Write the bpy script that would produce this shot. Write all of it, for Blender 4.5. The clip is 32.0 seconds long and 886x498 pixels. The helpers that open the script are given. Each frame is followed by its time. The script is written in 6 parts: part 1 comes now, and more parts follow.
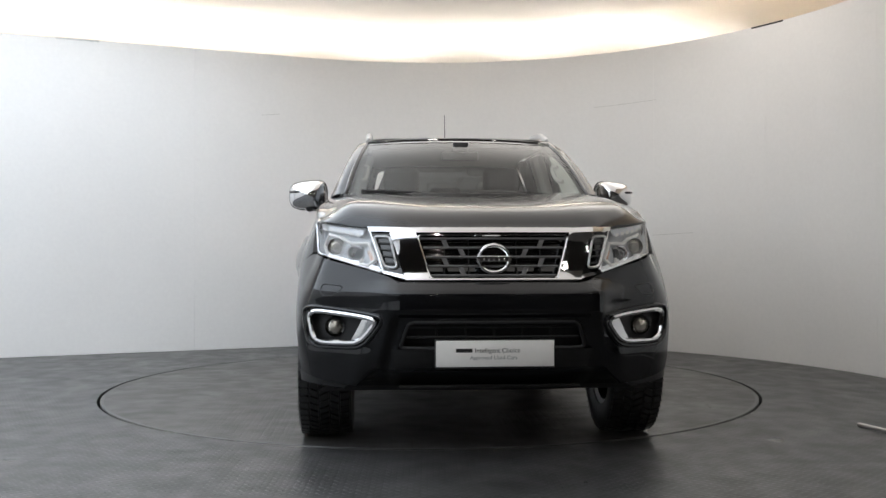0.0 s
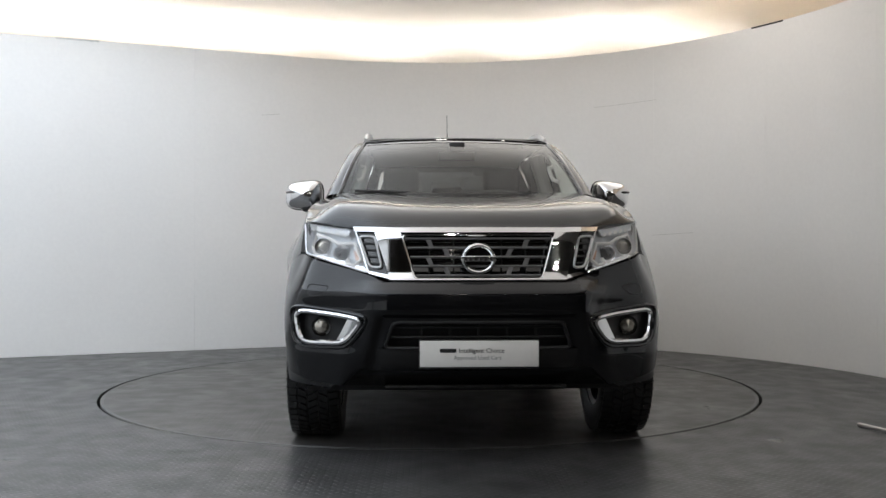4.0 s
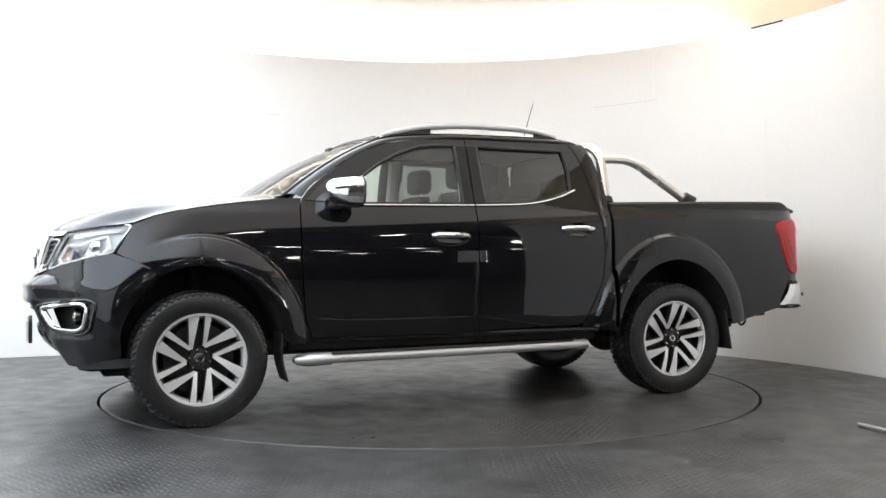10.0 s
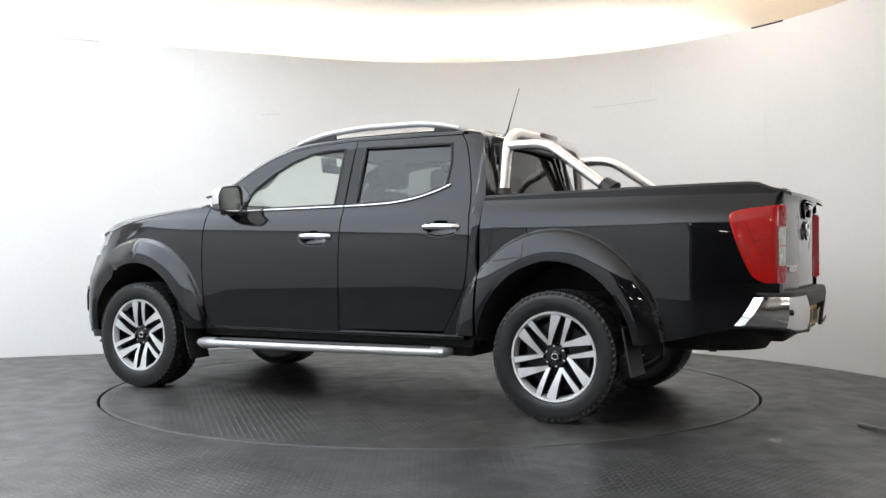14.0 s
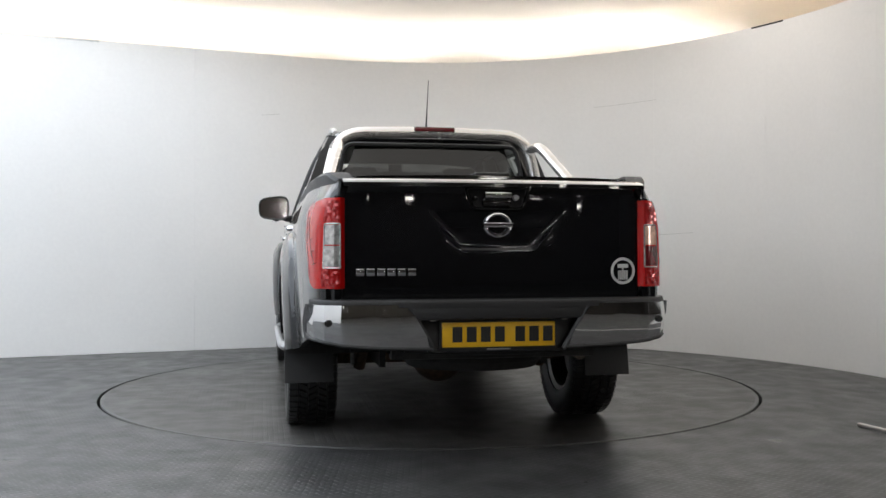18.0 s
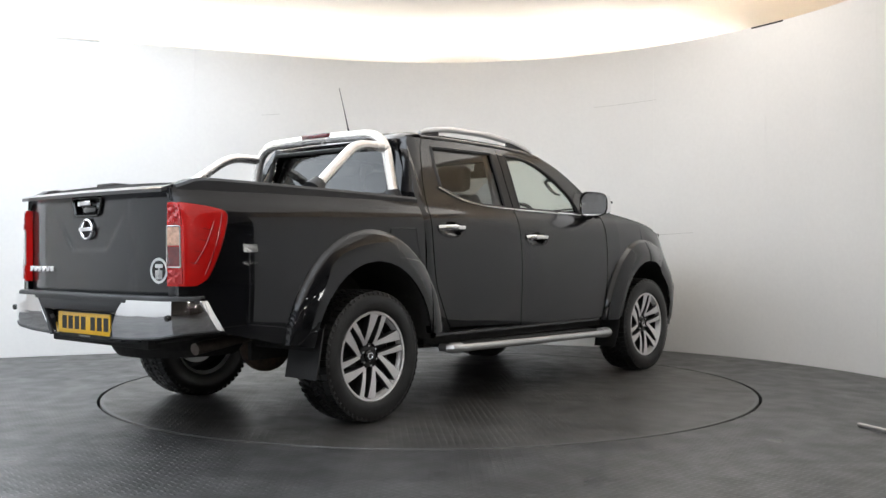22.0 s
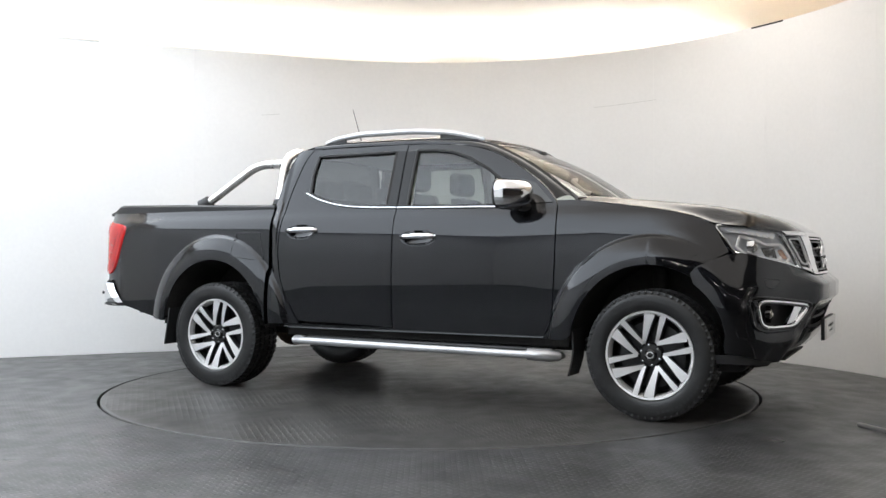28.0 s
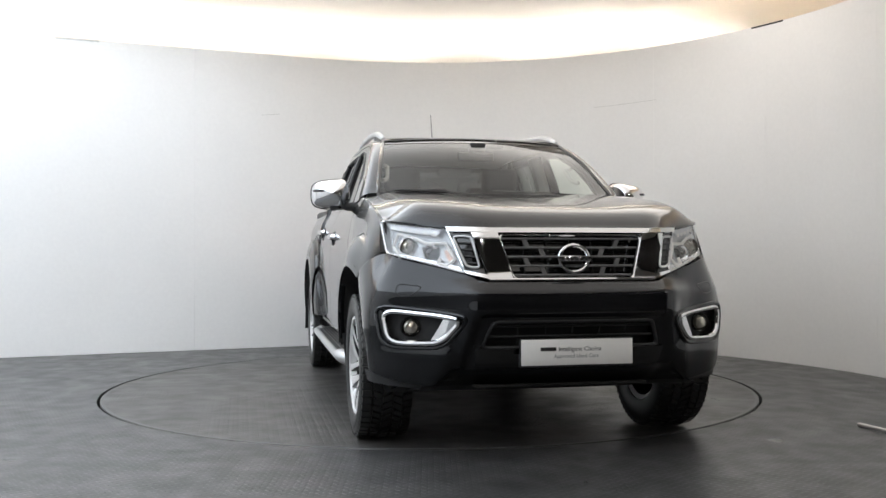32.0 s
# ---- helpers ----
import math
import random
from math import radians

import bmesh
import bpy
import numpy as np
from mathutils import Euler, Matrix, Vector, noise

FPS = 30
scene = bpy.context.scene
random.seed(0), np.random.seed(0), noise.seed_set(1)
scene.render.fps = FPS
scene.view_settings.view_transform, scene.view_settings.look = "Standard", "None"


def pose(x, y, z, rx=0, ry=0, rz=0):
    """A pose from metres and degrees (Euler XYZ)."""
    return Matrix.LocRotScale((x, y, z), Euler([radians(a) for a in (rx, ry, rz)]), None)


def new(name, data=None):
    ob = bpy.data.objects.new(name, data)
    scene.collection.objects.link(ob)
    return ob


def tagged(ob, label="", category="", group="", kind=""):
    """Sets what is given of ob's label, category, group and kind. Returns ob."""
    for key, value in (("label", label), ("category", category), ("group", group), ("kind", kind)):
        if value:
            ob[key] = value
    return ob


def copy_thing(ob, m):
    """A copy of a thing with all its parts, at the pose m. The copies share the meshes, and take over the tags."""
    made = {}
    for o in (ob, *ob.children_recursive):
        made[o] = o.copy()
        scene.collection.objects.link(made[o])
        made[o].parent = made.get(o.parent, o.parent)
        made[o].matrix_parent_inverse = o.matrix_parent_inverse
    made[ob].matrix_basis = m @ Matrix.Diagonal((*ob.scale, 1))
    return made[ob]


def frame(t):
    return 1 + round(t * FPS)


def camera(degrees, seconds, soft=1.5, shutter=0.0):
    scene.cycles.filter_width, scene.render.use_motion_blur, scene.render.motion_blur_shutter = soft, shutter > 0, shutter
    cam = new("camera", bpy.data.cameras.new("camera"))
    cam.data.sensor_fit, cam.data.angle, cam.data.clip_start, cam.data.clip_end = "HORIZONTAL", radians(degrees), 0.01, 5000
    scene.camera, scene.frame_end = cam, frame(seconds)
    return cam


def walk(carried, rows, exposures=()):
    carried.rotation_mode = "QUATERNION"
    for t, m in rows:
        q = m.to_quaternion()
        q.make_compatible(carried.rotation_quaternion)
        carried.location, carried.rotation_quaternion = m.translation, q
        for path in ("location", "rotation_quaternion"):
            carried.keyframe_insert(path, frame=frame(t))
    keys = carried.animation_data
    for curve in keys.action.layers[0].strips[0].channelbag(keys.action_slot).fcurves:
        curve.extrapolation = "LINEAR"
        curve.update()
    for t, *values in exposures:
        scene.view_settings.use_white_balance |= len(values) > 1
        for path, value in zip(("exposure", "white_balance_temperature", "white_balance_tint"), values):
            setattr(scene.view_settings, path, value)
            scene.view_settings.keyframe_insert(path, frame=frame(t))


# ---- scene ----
cam = camera(50.03, 32.0)
EYE = pose(0.0, -6.86, 0.953, 90.236, 0.075, -0.739)
walk(cam, [(0.0, EYE), (32.0, EYE)], exposures=[(0.0, -0.04), (2.0, -0.16), (5.0, -0.14), (7.0, 0.36), (9.0, 0.72), (10.0, 0.74), (11.0, 0.60), (13.0, 0.45), (16.0, 0.29), (18.0, 0.06), (20.0, 0.18), (21.0, 0.31), (23.0, 0.38), (25.0, 0.52), (28.0, 0.44), (29.0, 0.53), (30.0, 0.42), (31.0, 0.40), (32.0, 0.21)])

# ---------- world: the unlit hall beyond the studio ----------
world = bpy.data.worlds.new("hall_air")
world.use_nodes = True
world.node_tree.nodes["Background"].inputs[0].default_value = (0.5, 0.55, 0.6, 1)
world.node_tree.nodes["Background"].inputs[1].default_value = 0.02
scene.world = world


# ---------- materials ----------
def mat(name, color, rough=0.5, metal=0.0, coat=0.0, grain=0.0, grain_scale=40.0, stain=0.0, stain_scale=1.5,
        bump=0.0, bump_scale=200.0, spec=0.5, emit=None, power=0.0, rough_var=0.0):
    """A surface with colour variation at two scales, uneven gloss and fine relief."""
    m = bpy.data.materials.new(name)
    m.use_nodes = True
    nt = m.node_tree
    b = nt.nodes["Principled BSDF"]
    b.inputs["Base Color"].default_value = (*color, 1)
    b.inputs["Roughness"].default_value = rough
    b.inputs["Metallic"].default_value = metal
    b.inputs["Coat Weight"].default_value = coat
    b.inputs["Coat Roughness"].default_value = 0.03
    b.inputs["Specular IOR Level"].default_value = spec
    if emit:
        b.inputs["Emission Color"].default_value = (*emit, 1)
        b.inputs["Emission Strength"].default_value = power
    tc = nt.nodes.new("ShaderNodeTexCoord")
    if grain or stain:
        last = None
        for amount, sc in ((grain, grain_scale), (stain, stain_scale)):
            if not amount:
                continue
            n = nt.nodes.new("ShaderNodeTexNoise")
            n.inputs["Scale"].default_value = sc
            n.inputs["Detail"].default_value = 6
            nt.links.new(tc.outputs["Object"], n.inputs["Vector"])
            r = nt.nodes.new("ShaderNodeMapRange")
            r.inputs[1].default_value, r.inputs[2].default_value = 0.3, 0.7
            r.inputs[3].default_value, r.inputs[4].default_value = 1 - amount, 1 + amount
            nt.links.new(n.outputs["Fac"], r.inputs[0])
            if last is None:
                last = r.outputs[0]
            else:
                mu = nt.nodes.new("ShaderNodeMath")
                mu.operation = "MULTIPLY"
                nt.links.new(last, mu.inputs[0])
                nt.links.new(r.outputs[0], mu.inputs[1])
                last = mu.outputs[0]
        hsv = nt.nodes.new("ShaderNodeHueSaturation")
        hsv.inputs["Color"].default_value = (*color, 1)
        nt.links.new(last, hsv.inputs["Value"])
        nt.links.new(hsv.outputs[0], b.inputs["Base Color"])
    if rough_var:
        n = nt.nodes.new("ShaderNodeTexNoise")
        n.inputs["Scale"].default_value = 6
        n.inputs["Detail"].default_value = 5
        nt.links.new(tc.outputs["Object"], n.inputs["Vector"])
        r = nt.nodes.new("ShaderNodeMapRange")
        r.inputs[1].default_value, r.inputs[2].default_value = 0.3, 0.7
        r.inputs[3].default_value, r.inputs[4].default_value = max(0.01, rough - rough_var), rough + rough_var
        nt.links.new(n.outputs["Fac"], r.inputs[0])
        nt.links.new(r.outputs[0], b.inputs["Roughness"])
    if bump:
        n = nt.nodes.new("ShaderNodeTexNoise")
        n.inputs["Scale"].default_value = bump_scale
        nt.links.new(tc.outputs["Object"], n.inputs["Vector"])
        bp = nt.nodes.new("ShaderNodeBump")
        bp.inputs["Strength"].default_value = bump
        bp.inputs["Distance"].default_value = 0.002
        nt.links.new(n.outputs["Fac"], bp.inputs["Height"])
        nt.links.new(bp.outputs[0], b.inputs["Normal"])
    return m


def glass(name, tint, ior=1.5):
    """A tinted pane: what is behind it shows through, and it mirrors by Fresnel's law."""
    m = bpy.data.materials.new(name)
    m.use_nodes = True
    nt = m.node_tree
    nt.nodes.remove(nt.nodes["Principled BSDF"])
    out = nt.nodes["Material Output"]
    tr = nt.nodes.new("ShaderNodeBsdfTransparent")
    tr.inputs[0].default_value = (*tint, 1)
    gl = nt.nodes.new("ShaderNodeBsdfGlossy")
    gl.inputs["Roughness"].default_value = 0.015
    lw = nt.nodes.new("ShaderNodeLayerWeight")
    lw.inputs["Blend"].default_value = 0.5
    pw = nt.nodes.new("ShaderNodeMath")
    pw.operation = "POWER"
    pw.inputs[1].default_value = 5.0
    nt.links.new(lw.outputs["Facing"], pw.inputs[0])
    fr = nt.nodes.new("ShaderNodeMapRange")
    fr.inputs[3].default_value, fr.inputs[4].default_value = 2 * ((ior - 1) / (ior + 1)) ** 2, 1.0
    nt.links.new(pw.outputs[0], fr.inputs[0])
    mx = nt.nodes.new("ShaderNodeMixShader")
    nt.links.new(fr.outputs[0], mx.inputs[0])
    nt.links.new(tr.outputs[0], mx.inputs[1])
    nt.links.new(gl.outputs[0], mx.inputs[2])
    nt.links.new(mx.outputs[0], out.inputs[0])
    return m


def floor_mat(name, worn, tone):
    """Dark studded rubber floor, sealed and scuffed; worn: how far the studs are rubbed away."""
    m = bpy.data.materials.new(name)
    m.use_nodes = True
    nt = m.node_tree
    b = nt.nodes["Principled BSDF"]
    tc = nt.nodes.new("ShaderNodeTexCoord")

    def noise_tex(scale, detail=6, stretch=None):
        n = nt.nodes.new("ShaderNodeTexNoise")
        n.inputs["Scale"].default_value = scale
        n.inputs["Detail"].default_value = detail
        if stretch:
            mp = nt.nodes.new("ShaderNodeMapping")
            mp.inputs["Scale"].default_value = stretch
            nt.links.new(tc.outputs["Object"], mp.inputs[0])
            nt.links.new(mp.outputs[0], n.inputs["Vector"])
        else:
            nt.links.new(tc.outputs["Object"], n.inputs["Vector"])
        return n

    def ramp(src, a, c, lo, hi):
        r = nt.nodes.new("ShaderNodeMapRange")
        r.inputs[1].default_value, r.inputs[2].default_value = a, c
        r.inputs[3].default_value, r.inputs[4].default_value = lo, hi
        nt.links.new(src, r.inputs[0])
        return r.outputs[0]

    def math2(op, a, c):
        n = nt.nodes.new("ShaderNodeMath")
        n.operation = op
        for i, v in enumerate((a, c)):
            if isinstance(v, float):
                n.inputs[i].default_value = v
            else:
                nt.links.new(v, n.inputs[i])
        return n.outputs[0]

    # raised studs in a basket weave, each cell's stud lying across its neighbours'
    mp = nt.nodes.new("ShaderNodeMapping")
    mp.inputs["Rotation"].default_value = (0, 0, radians(45))
    mp.inputs["Scale"].default_value = (27, 27, 27)
    nt.links.new(tc.outputs["Object"], mp.inputs[0])
    sep = nt.nodes.new("ShaderNodeSeparateXYZ")
    nt.links.new(mp.outputs[0], sep.inputs[0])
    uv = []
    for axis in (0, 1):
        fr = nt.nodes.new("ShaderNodeMath")
        fr.operation = "FRACT"
        nt.links.new(sep.outputs[axis], fr.inputs[0])
        uv.append(math2("SUBTRACT", fr.outputs[0], 0.5))
    studs = []
    for long_u, long_v in ((0.46, 0.17), (0.17, 0.46)):
        a2 = math2("POWER", math2("ABSOLUTE", math2("DIVIDE", uv[0], long_u), 0.0), 2.0)
        b2 = math2("POWER", math2("ABSOLUTE", math2("DIVIDE", uv[1], long_v), 0.0), 2.0)
        studs.append(ramp(math2("ADD", a2, b2), 0.45, 1.0, 1.0, 0.0))
    cell = [math2("FLOOR", sep.outputs[k], 0.0) for k in (0, 1)]
    par = math2("PINGPONG", math2("ADD", cell[0], cell[1]), 1.0)
    mx = nt.nodes.new("ShaderNodeMix")
    nt.links.new(par, mx.inputs[0])
    nt.links.new(studs[0], mx.inputs[2])
    nt.links.new(studs[1], mx.inputs[3])
    big = noise_tex(0.9, 5)
    wear = ramp(big.outputs["Fac"], 0.40, 0.58, 1.0 - worn, 1.25 - 0.45 * worn)
    height = math2("MULTIPLY", mx.outputs[0], wear)
    bp = nt.nodes.new("ShaderNodeBump")
    bp.inputs["Strength"].default_value = 0.7
    bp.inputs["Distance"].default_value = 0.006
    nt.links.new(height, bp.inputs["Height"])
    nt.links.new(bp.outputs[0], b.inputs["Normal"])
    dirt = noise_tex(2.2, 8)
    fine = noise_tex(60, 4)
    streak = noise_tex(2.0, 3, (1.0, 4.0, 1.0))
    grime = noise_tex(7.0, 9, (1.0, 0.8, 1.0))
    speck = noise_tex(75.0, 1)
    val = math2("MULTIPLY", ramp(dirt.outputs["Fac"], 0.25, 0.75, 0.72, 1.30), ramp(fine.outputs["Fac"], 0.3, 0.7, 0.78, 1.22))
    val = math2("MULTIPLY", val, ramp(grime.outputs["Fac"], 0.33, 0.62, 0.74, 1.14))
    val = math2("ADD", val, ramp(speck.outputs["Fac"], 0.77, 0.79, 0.0, 1.5))
    val = math2("MULTIPLY", val, ramp(streak.outputs["Fac"], 0.30, 0.70, 0.95, 1.05))
    val = math2("MULTIPLY", val, ramp(height, 0.0, 1.0, 0.70, 1.75))
    hsv = nt.nodes.new("ShaderNodeHueSaturation")
    hsv.inputs["Color"].default_value = (*tone, 1)
    nt.links.new(val, hsv.inputs["Value"])
    nt.links.new(hsv.outputs[0], b.inputs["Base Color"])
    rg = math2("ADD", ramp(dirt.outputs["Fac"], 0.28, 0.72, 0.25, 0.42), ramp(grime.outputs["Fac"], 0.35, 0.65, 0.10, 0.0))
    nt.links.new(rg, b.inputs["Roughness"])
    b.inputs["Specular IOR Level"].default_value = 0.55
    return m


def ceiling_fill_mat():
    """Added ceiling fill: glow set stronger near the curved wall, cooler on one side."""
    m = mat("ceiling_fill_glow", (0.9, 0.9, 0.9), 0.6, emit=(1, 1, 1), power=1.0)
    nt = m.node_tree
    b = nt.nodes["Principled BSDF"]
    tc = nt.nodes.new("ShaderNodeTexCoord")
    sep = nt.nodes.new("ShaderNodeSeparateXYZ")
    nt.links.new(tc.outputs["Object"], sep.inputs[0])
    ab = nt.nodes.new("ShaderNodeMath")
    ab.operation = "ABSOLUTE"
    nt.links.new(sep.outputs[0], ab.inputs[0])
    add = nt.nodes.new("ShaderNodeMath")
    add.operation = "MULTIPLY_ADD"
    add.inputs[1].default_value = 0.40
    nt.links.new(ab.outputs[0], add.inputs[0])
    nt.links.new(sep.outputs[1], add.inputs[2])
    near = nt.nodes.new("ShaderNodeMapRange")
    near.interpolation_type = "SMOOTHERSTEP"
    for k, v in zip((1, 2, 3, 4), (FILL_FROM, FILL_TO, 0.0, 1.0)):
        near.inputs[k].default_value = v
    nt.links.new(add.outputs[0], near.inputs[0])
    side = nt.nodes.new("ShaderNodeMapRange")
    side.interpolation_type = "SMOOTHSTEP"
    for k, v in zip((1, 2, 3, 4), (-2.2, 0.7, 0.0, 1.0)):
        side.inputs[k].default_value = v
    nt.links.new(sep.outputs[0], side.inputs[0])
    tint = nt.nodes.new("ShaderNodeMix")
    tint.data_type = "RGBA"
    nt.links.new(side.outputs[0], tint.inputs[0])
    tint.inputs[6].default_value = (0.83, 0.91, 1.0, 1)
    tint.inputs[7].default_value = (1.0, 0.945, 0.88, 1)
    nt.links.new(tint.outputs[2], b.inputs["Emission Color"])
    edge = nt.nodes.new("ShaderNodeMapRange")
    for k, v in zip((1, 2, 3, 4), (0.0, 1.0, FILL_COOL, FILL_WARM)):
        edge.inputs[k].default_value = v
    nt.links.new(side.outputs[0], edge.inputs[0])
    power = nt.nodes.new("ShaderNodeMath")
    power.operation = "MULTIPLY_ADD"
    base = nt.nodes.new("ShaderNodeMapRange")
    for k, v in zip((1, 2, 3, 4), (0.0, 1.0, *FILL_BASE)):
        base.inputs[k].default_value = v
    nt.links.new(side.outputs[0], base.inputs[0])
    nt.links.new(base.outputs[0], power.inputs[2])
    nt.links.new(near.outputs[0], power.inputs[0])
    nt.links.new(edge.outputs[0], power.inputs[1])
    nt.links.new(power.outputs[0], b.inputs["Emission Strength"])
    return m


# reach and strengths of the added ceiling fill light
FILL_FROM, FILL_TO = 0.1, 2.1
FILL_BASE, FILL_COOL, FILL_WARM = (2.25, 0.62), 0.8, 1.25
WHITE_WALL = mat("white_wall_paint", (0.81, 0.797, 0.780), 0.42, grain=0.015, grain_scale=30, stain=0.03, stain_scale=0.7, bump=0.06, bump_scale=160)
CEILING = mat("ceiling_paint", (0.80, 0.76, 0.71), 0.8, stain=0.06, stain_scale=0.8, grain=0.02)
FLOOR = floor_mat("studded_floor", 0.75, (0.060, 0.060, 0.0610))
DISC = floor_mat("worn_turntable", 0.97, (0.068, 0.065, 0.0610))
HALL_DARK = mat("hall_dark_cladding", (0.060, 0.052, 0.046), 0.7, grain=0.1, stain=0.2)
HALL_LAMP = mat("hall_lamp_glow", (0.9, 0.9, 0.9), emit=(1.0, 0.95, 0.88), power=60.0)
COVE_LAMP = mat("cove_lamp_glow", (0.9, 0.9, 0.9), emit=(1.0, 0.925, 0.83), power=58.0)
COVE_WARM = mat("cove_warm_glow", (0.9, 0.9, 0.9), emit=(1.0, 0.80, 0.58), power=15.0)
CEILING_FILL = ceiling_fill_mat()
SOFTBOX = mat("softbox_cloth_glow", (0.9, 0.9, 0.9), emit=(1.0, 0.98, 0.95), power=20.0)
PAINT = mat("black_metallic_paint", (0.0085, 0.0090, 0.0110), 0.30, 0.75, coat=1.0, grain=0.25, grain_scale=900, spec=0.03)
PAINT.node_tree.nodes["Principled BSDF"].inputs["Coat IOR"].default_value = 1.5
GLOSS_BLACK = mat("gloss_black_plastic", (0.006, 0.006, 0.006), 0.08, coat=0.6, grain=0.1)
PILLAR_FILM = mat("satin_black_pillar_film", (0.008, 0.008, 0.0085), 0.28, grain=0.1, spec=0.35)
PLASTIC = mat("black_textured_plastic", (0.020, 0.020, 0.021), 0.50, grain=0.15, grain_scale=120, bump=0.25, bump_scale=500, stain=0.15, stain_scale=4)
RUBBER = mat("tyre_rubber", (0.014, 0.014, 0.0142), 0.34, spec=0.5, grain=0.25, grain_scale=25, stain=0.25, stain_scale=5, bump=0.2, bump_scale=300)
CHROME = mat("bright_chrome", (0.83, 0.83, 0.84), 0.06, 1.0, rough_var=0.02)
SATIN = mat("satin_silver", (0.58, 0.58, 0.59), 0.34, 0.7, grain=0.05, grain_scale=300)
RAIL_SILVER = mat("silver_painted_rail", (0.62, 0.62, 0.63), 0.35, 0.5, coat=0.4, grain=0.04)
STEEL = mat("polished_stainless_tube", (0.86, 0.83, 0.80), 0.24, 0.9, rough_var=0.05, grain=0.04)
MACHINED = mat("machined_alloy_face", (0.80, 0.79, 0.79), 0.36, 0.55, grain=0.05, grain_scale=200)
GRILLE_GREY = mat("satin_grille_grey", (0.13, 0.13, 0.132), 0.38, 0.5, grain=0.08)
ALLOY_DARK = mat("dark_grey_alloy", (0.024, 0.024, 0.025), 0.35, 0.4, grain=0.1)
UNDER = mat("dirty_underbody", (0.019, 0.018, 0.017), 0.75, grain=0.3, stain=0.4, stain_scale=6, bump=0.3, bump_scale=80)
RUST = mat("rusty_steel", (0.07, 0.045, 0.03), 0.7, 0.3, grain=0.35, stain=0.4, stain_scale=9, bump=0.3, bump_scale=90)
EXHAUST = mat("dull_exhaust_steel", (0.16, 0.13, 0.11), 0.45, 0.7, grain=0.2, stain=0.2, stain_scale=8)
FABRIC = mat("dark_seat_cloth", (0.030, 0.029, 0.029), 0.85, grain=0.2, grain_scale=150, bump=0.4, bump_scale=400)
DASH = mat("dark_dashboard", (0.025, 0.025, 0.026), 0.6, grain=0.15, grain_scale=200, bump=0.2)
HEADLINER = mat("grey_headliner", (0.52, 0.51, 0.49), 0.9, grain=0.1, bump=0.2)
RED_LENS = mat("red_lamp_lens", (0.50, 0.006, 0.005), 0.20, coat=0.5, spec=0.3, grain=0.10, grain_scale=9)
RED_FACET = mat("faceted_red_reflector", (0.40, 0.006, 0.006), 0.14, 0.25, coat=0.8, grain=0.15, grain_scale=30)
DEEP_RED = mat("dark_red_lens", (0.11, 0.006, 0.008), 0.12, coat=1.0, grain=0.2)
CLEAR_LENS = mat("clear_ribbed_lens", (0.55, 0.52, 0.50), 0.10, 0.6, coat=1.0, grain=0.35, grain_scale=45)
AMBER = mat("amber_reflector", (0.60, 0.36, 0.26), 0.2, 0.2, coat=1.0, grain=0.3, grain_scale=50)
REFLECTOR = mat("lamp_reflector_silver", (0.46, 0.47, 0.49), 0.32, 0.35, grain=0.1, grain_scale=30)
LAMP_TRIM = mat("bright_lamp_trim", (0.74, 0.75, 0.77), 0.30, 0.25, coat=0.6, grain=0.06, grain_scale=60)
BULB = mat("clear_bulb_glass", (0.55, 0.52, 0.46), 0.05, 0.7, coat=1.0)
PLATE_WHITE = mat("white_plate", (0.82, 0.80, 0.77), 0.35, coat=0.3, grain=0.015)
PLATE_YELLOW = mat("yellow_plate", (0.74, 0.42, 0.015), 0.3, coat=0.5, grain=0.03)
INK = mat("black_ink", (0.012, 0.012, 0.012), 0.5)
GREY_INK = mat("grey_ink", (0.25, 0.25, 0.25), 0.5)
STICKER = mat("grey_sticker_film", (0.55, 0.55, 0.55), 0.4, 0.3)
SCUFF = mat("wall_scuff", (0.60, 0.59, 0.57), 0.6, grain=0.1)
RUST_FREE = mat("dark_steel_edge", (0.075, 0.075, 0.075), 0.35, 0.2, grain=0.2, grain_scale=30, stain=0.2, stain_scale=3)
STAND_METAL = mat("stand_aluminium", (0.72, 0.70, 0.68), 0.3, 0.9, grain=0.05)
WINDSCREEN_GLASS = glass("windscreen_glass", (0.88, 0.90, 0.87))
SIDE_GLASS = glass("front_side_glass", (0.81, 0.87, 0.82))
PRIVACY_GLASS = glass("privacy_glass", (0.25, 0.27, 0.265))
BACK_GLASS = glass("dark_privacy_glass", (0.09, 0.095, 0.095))
LAMP_GLASS = glass("headlamp_glass", (0.95, 0.96, 0.97))


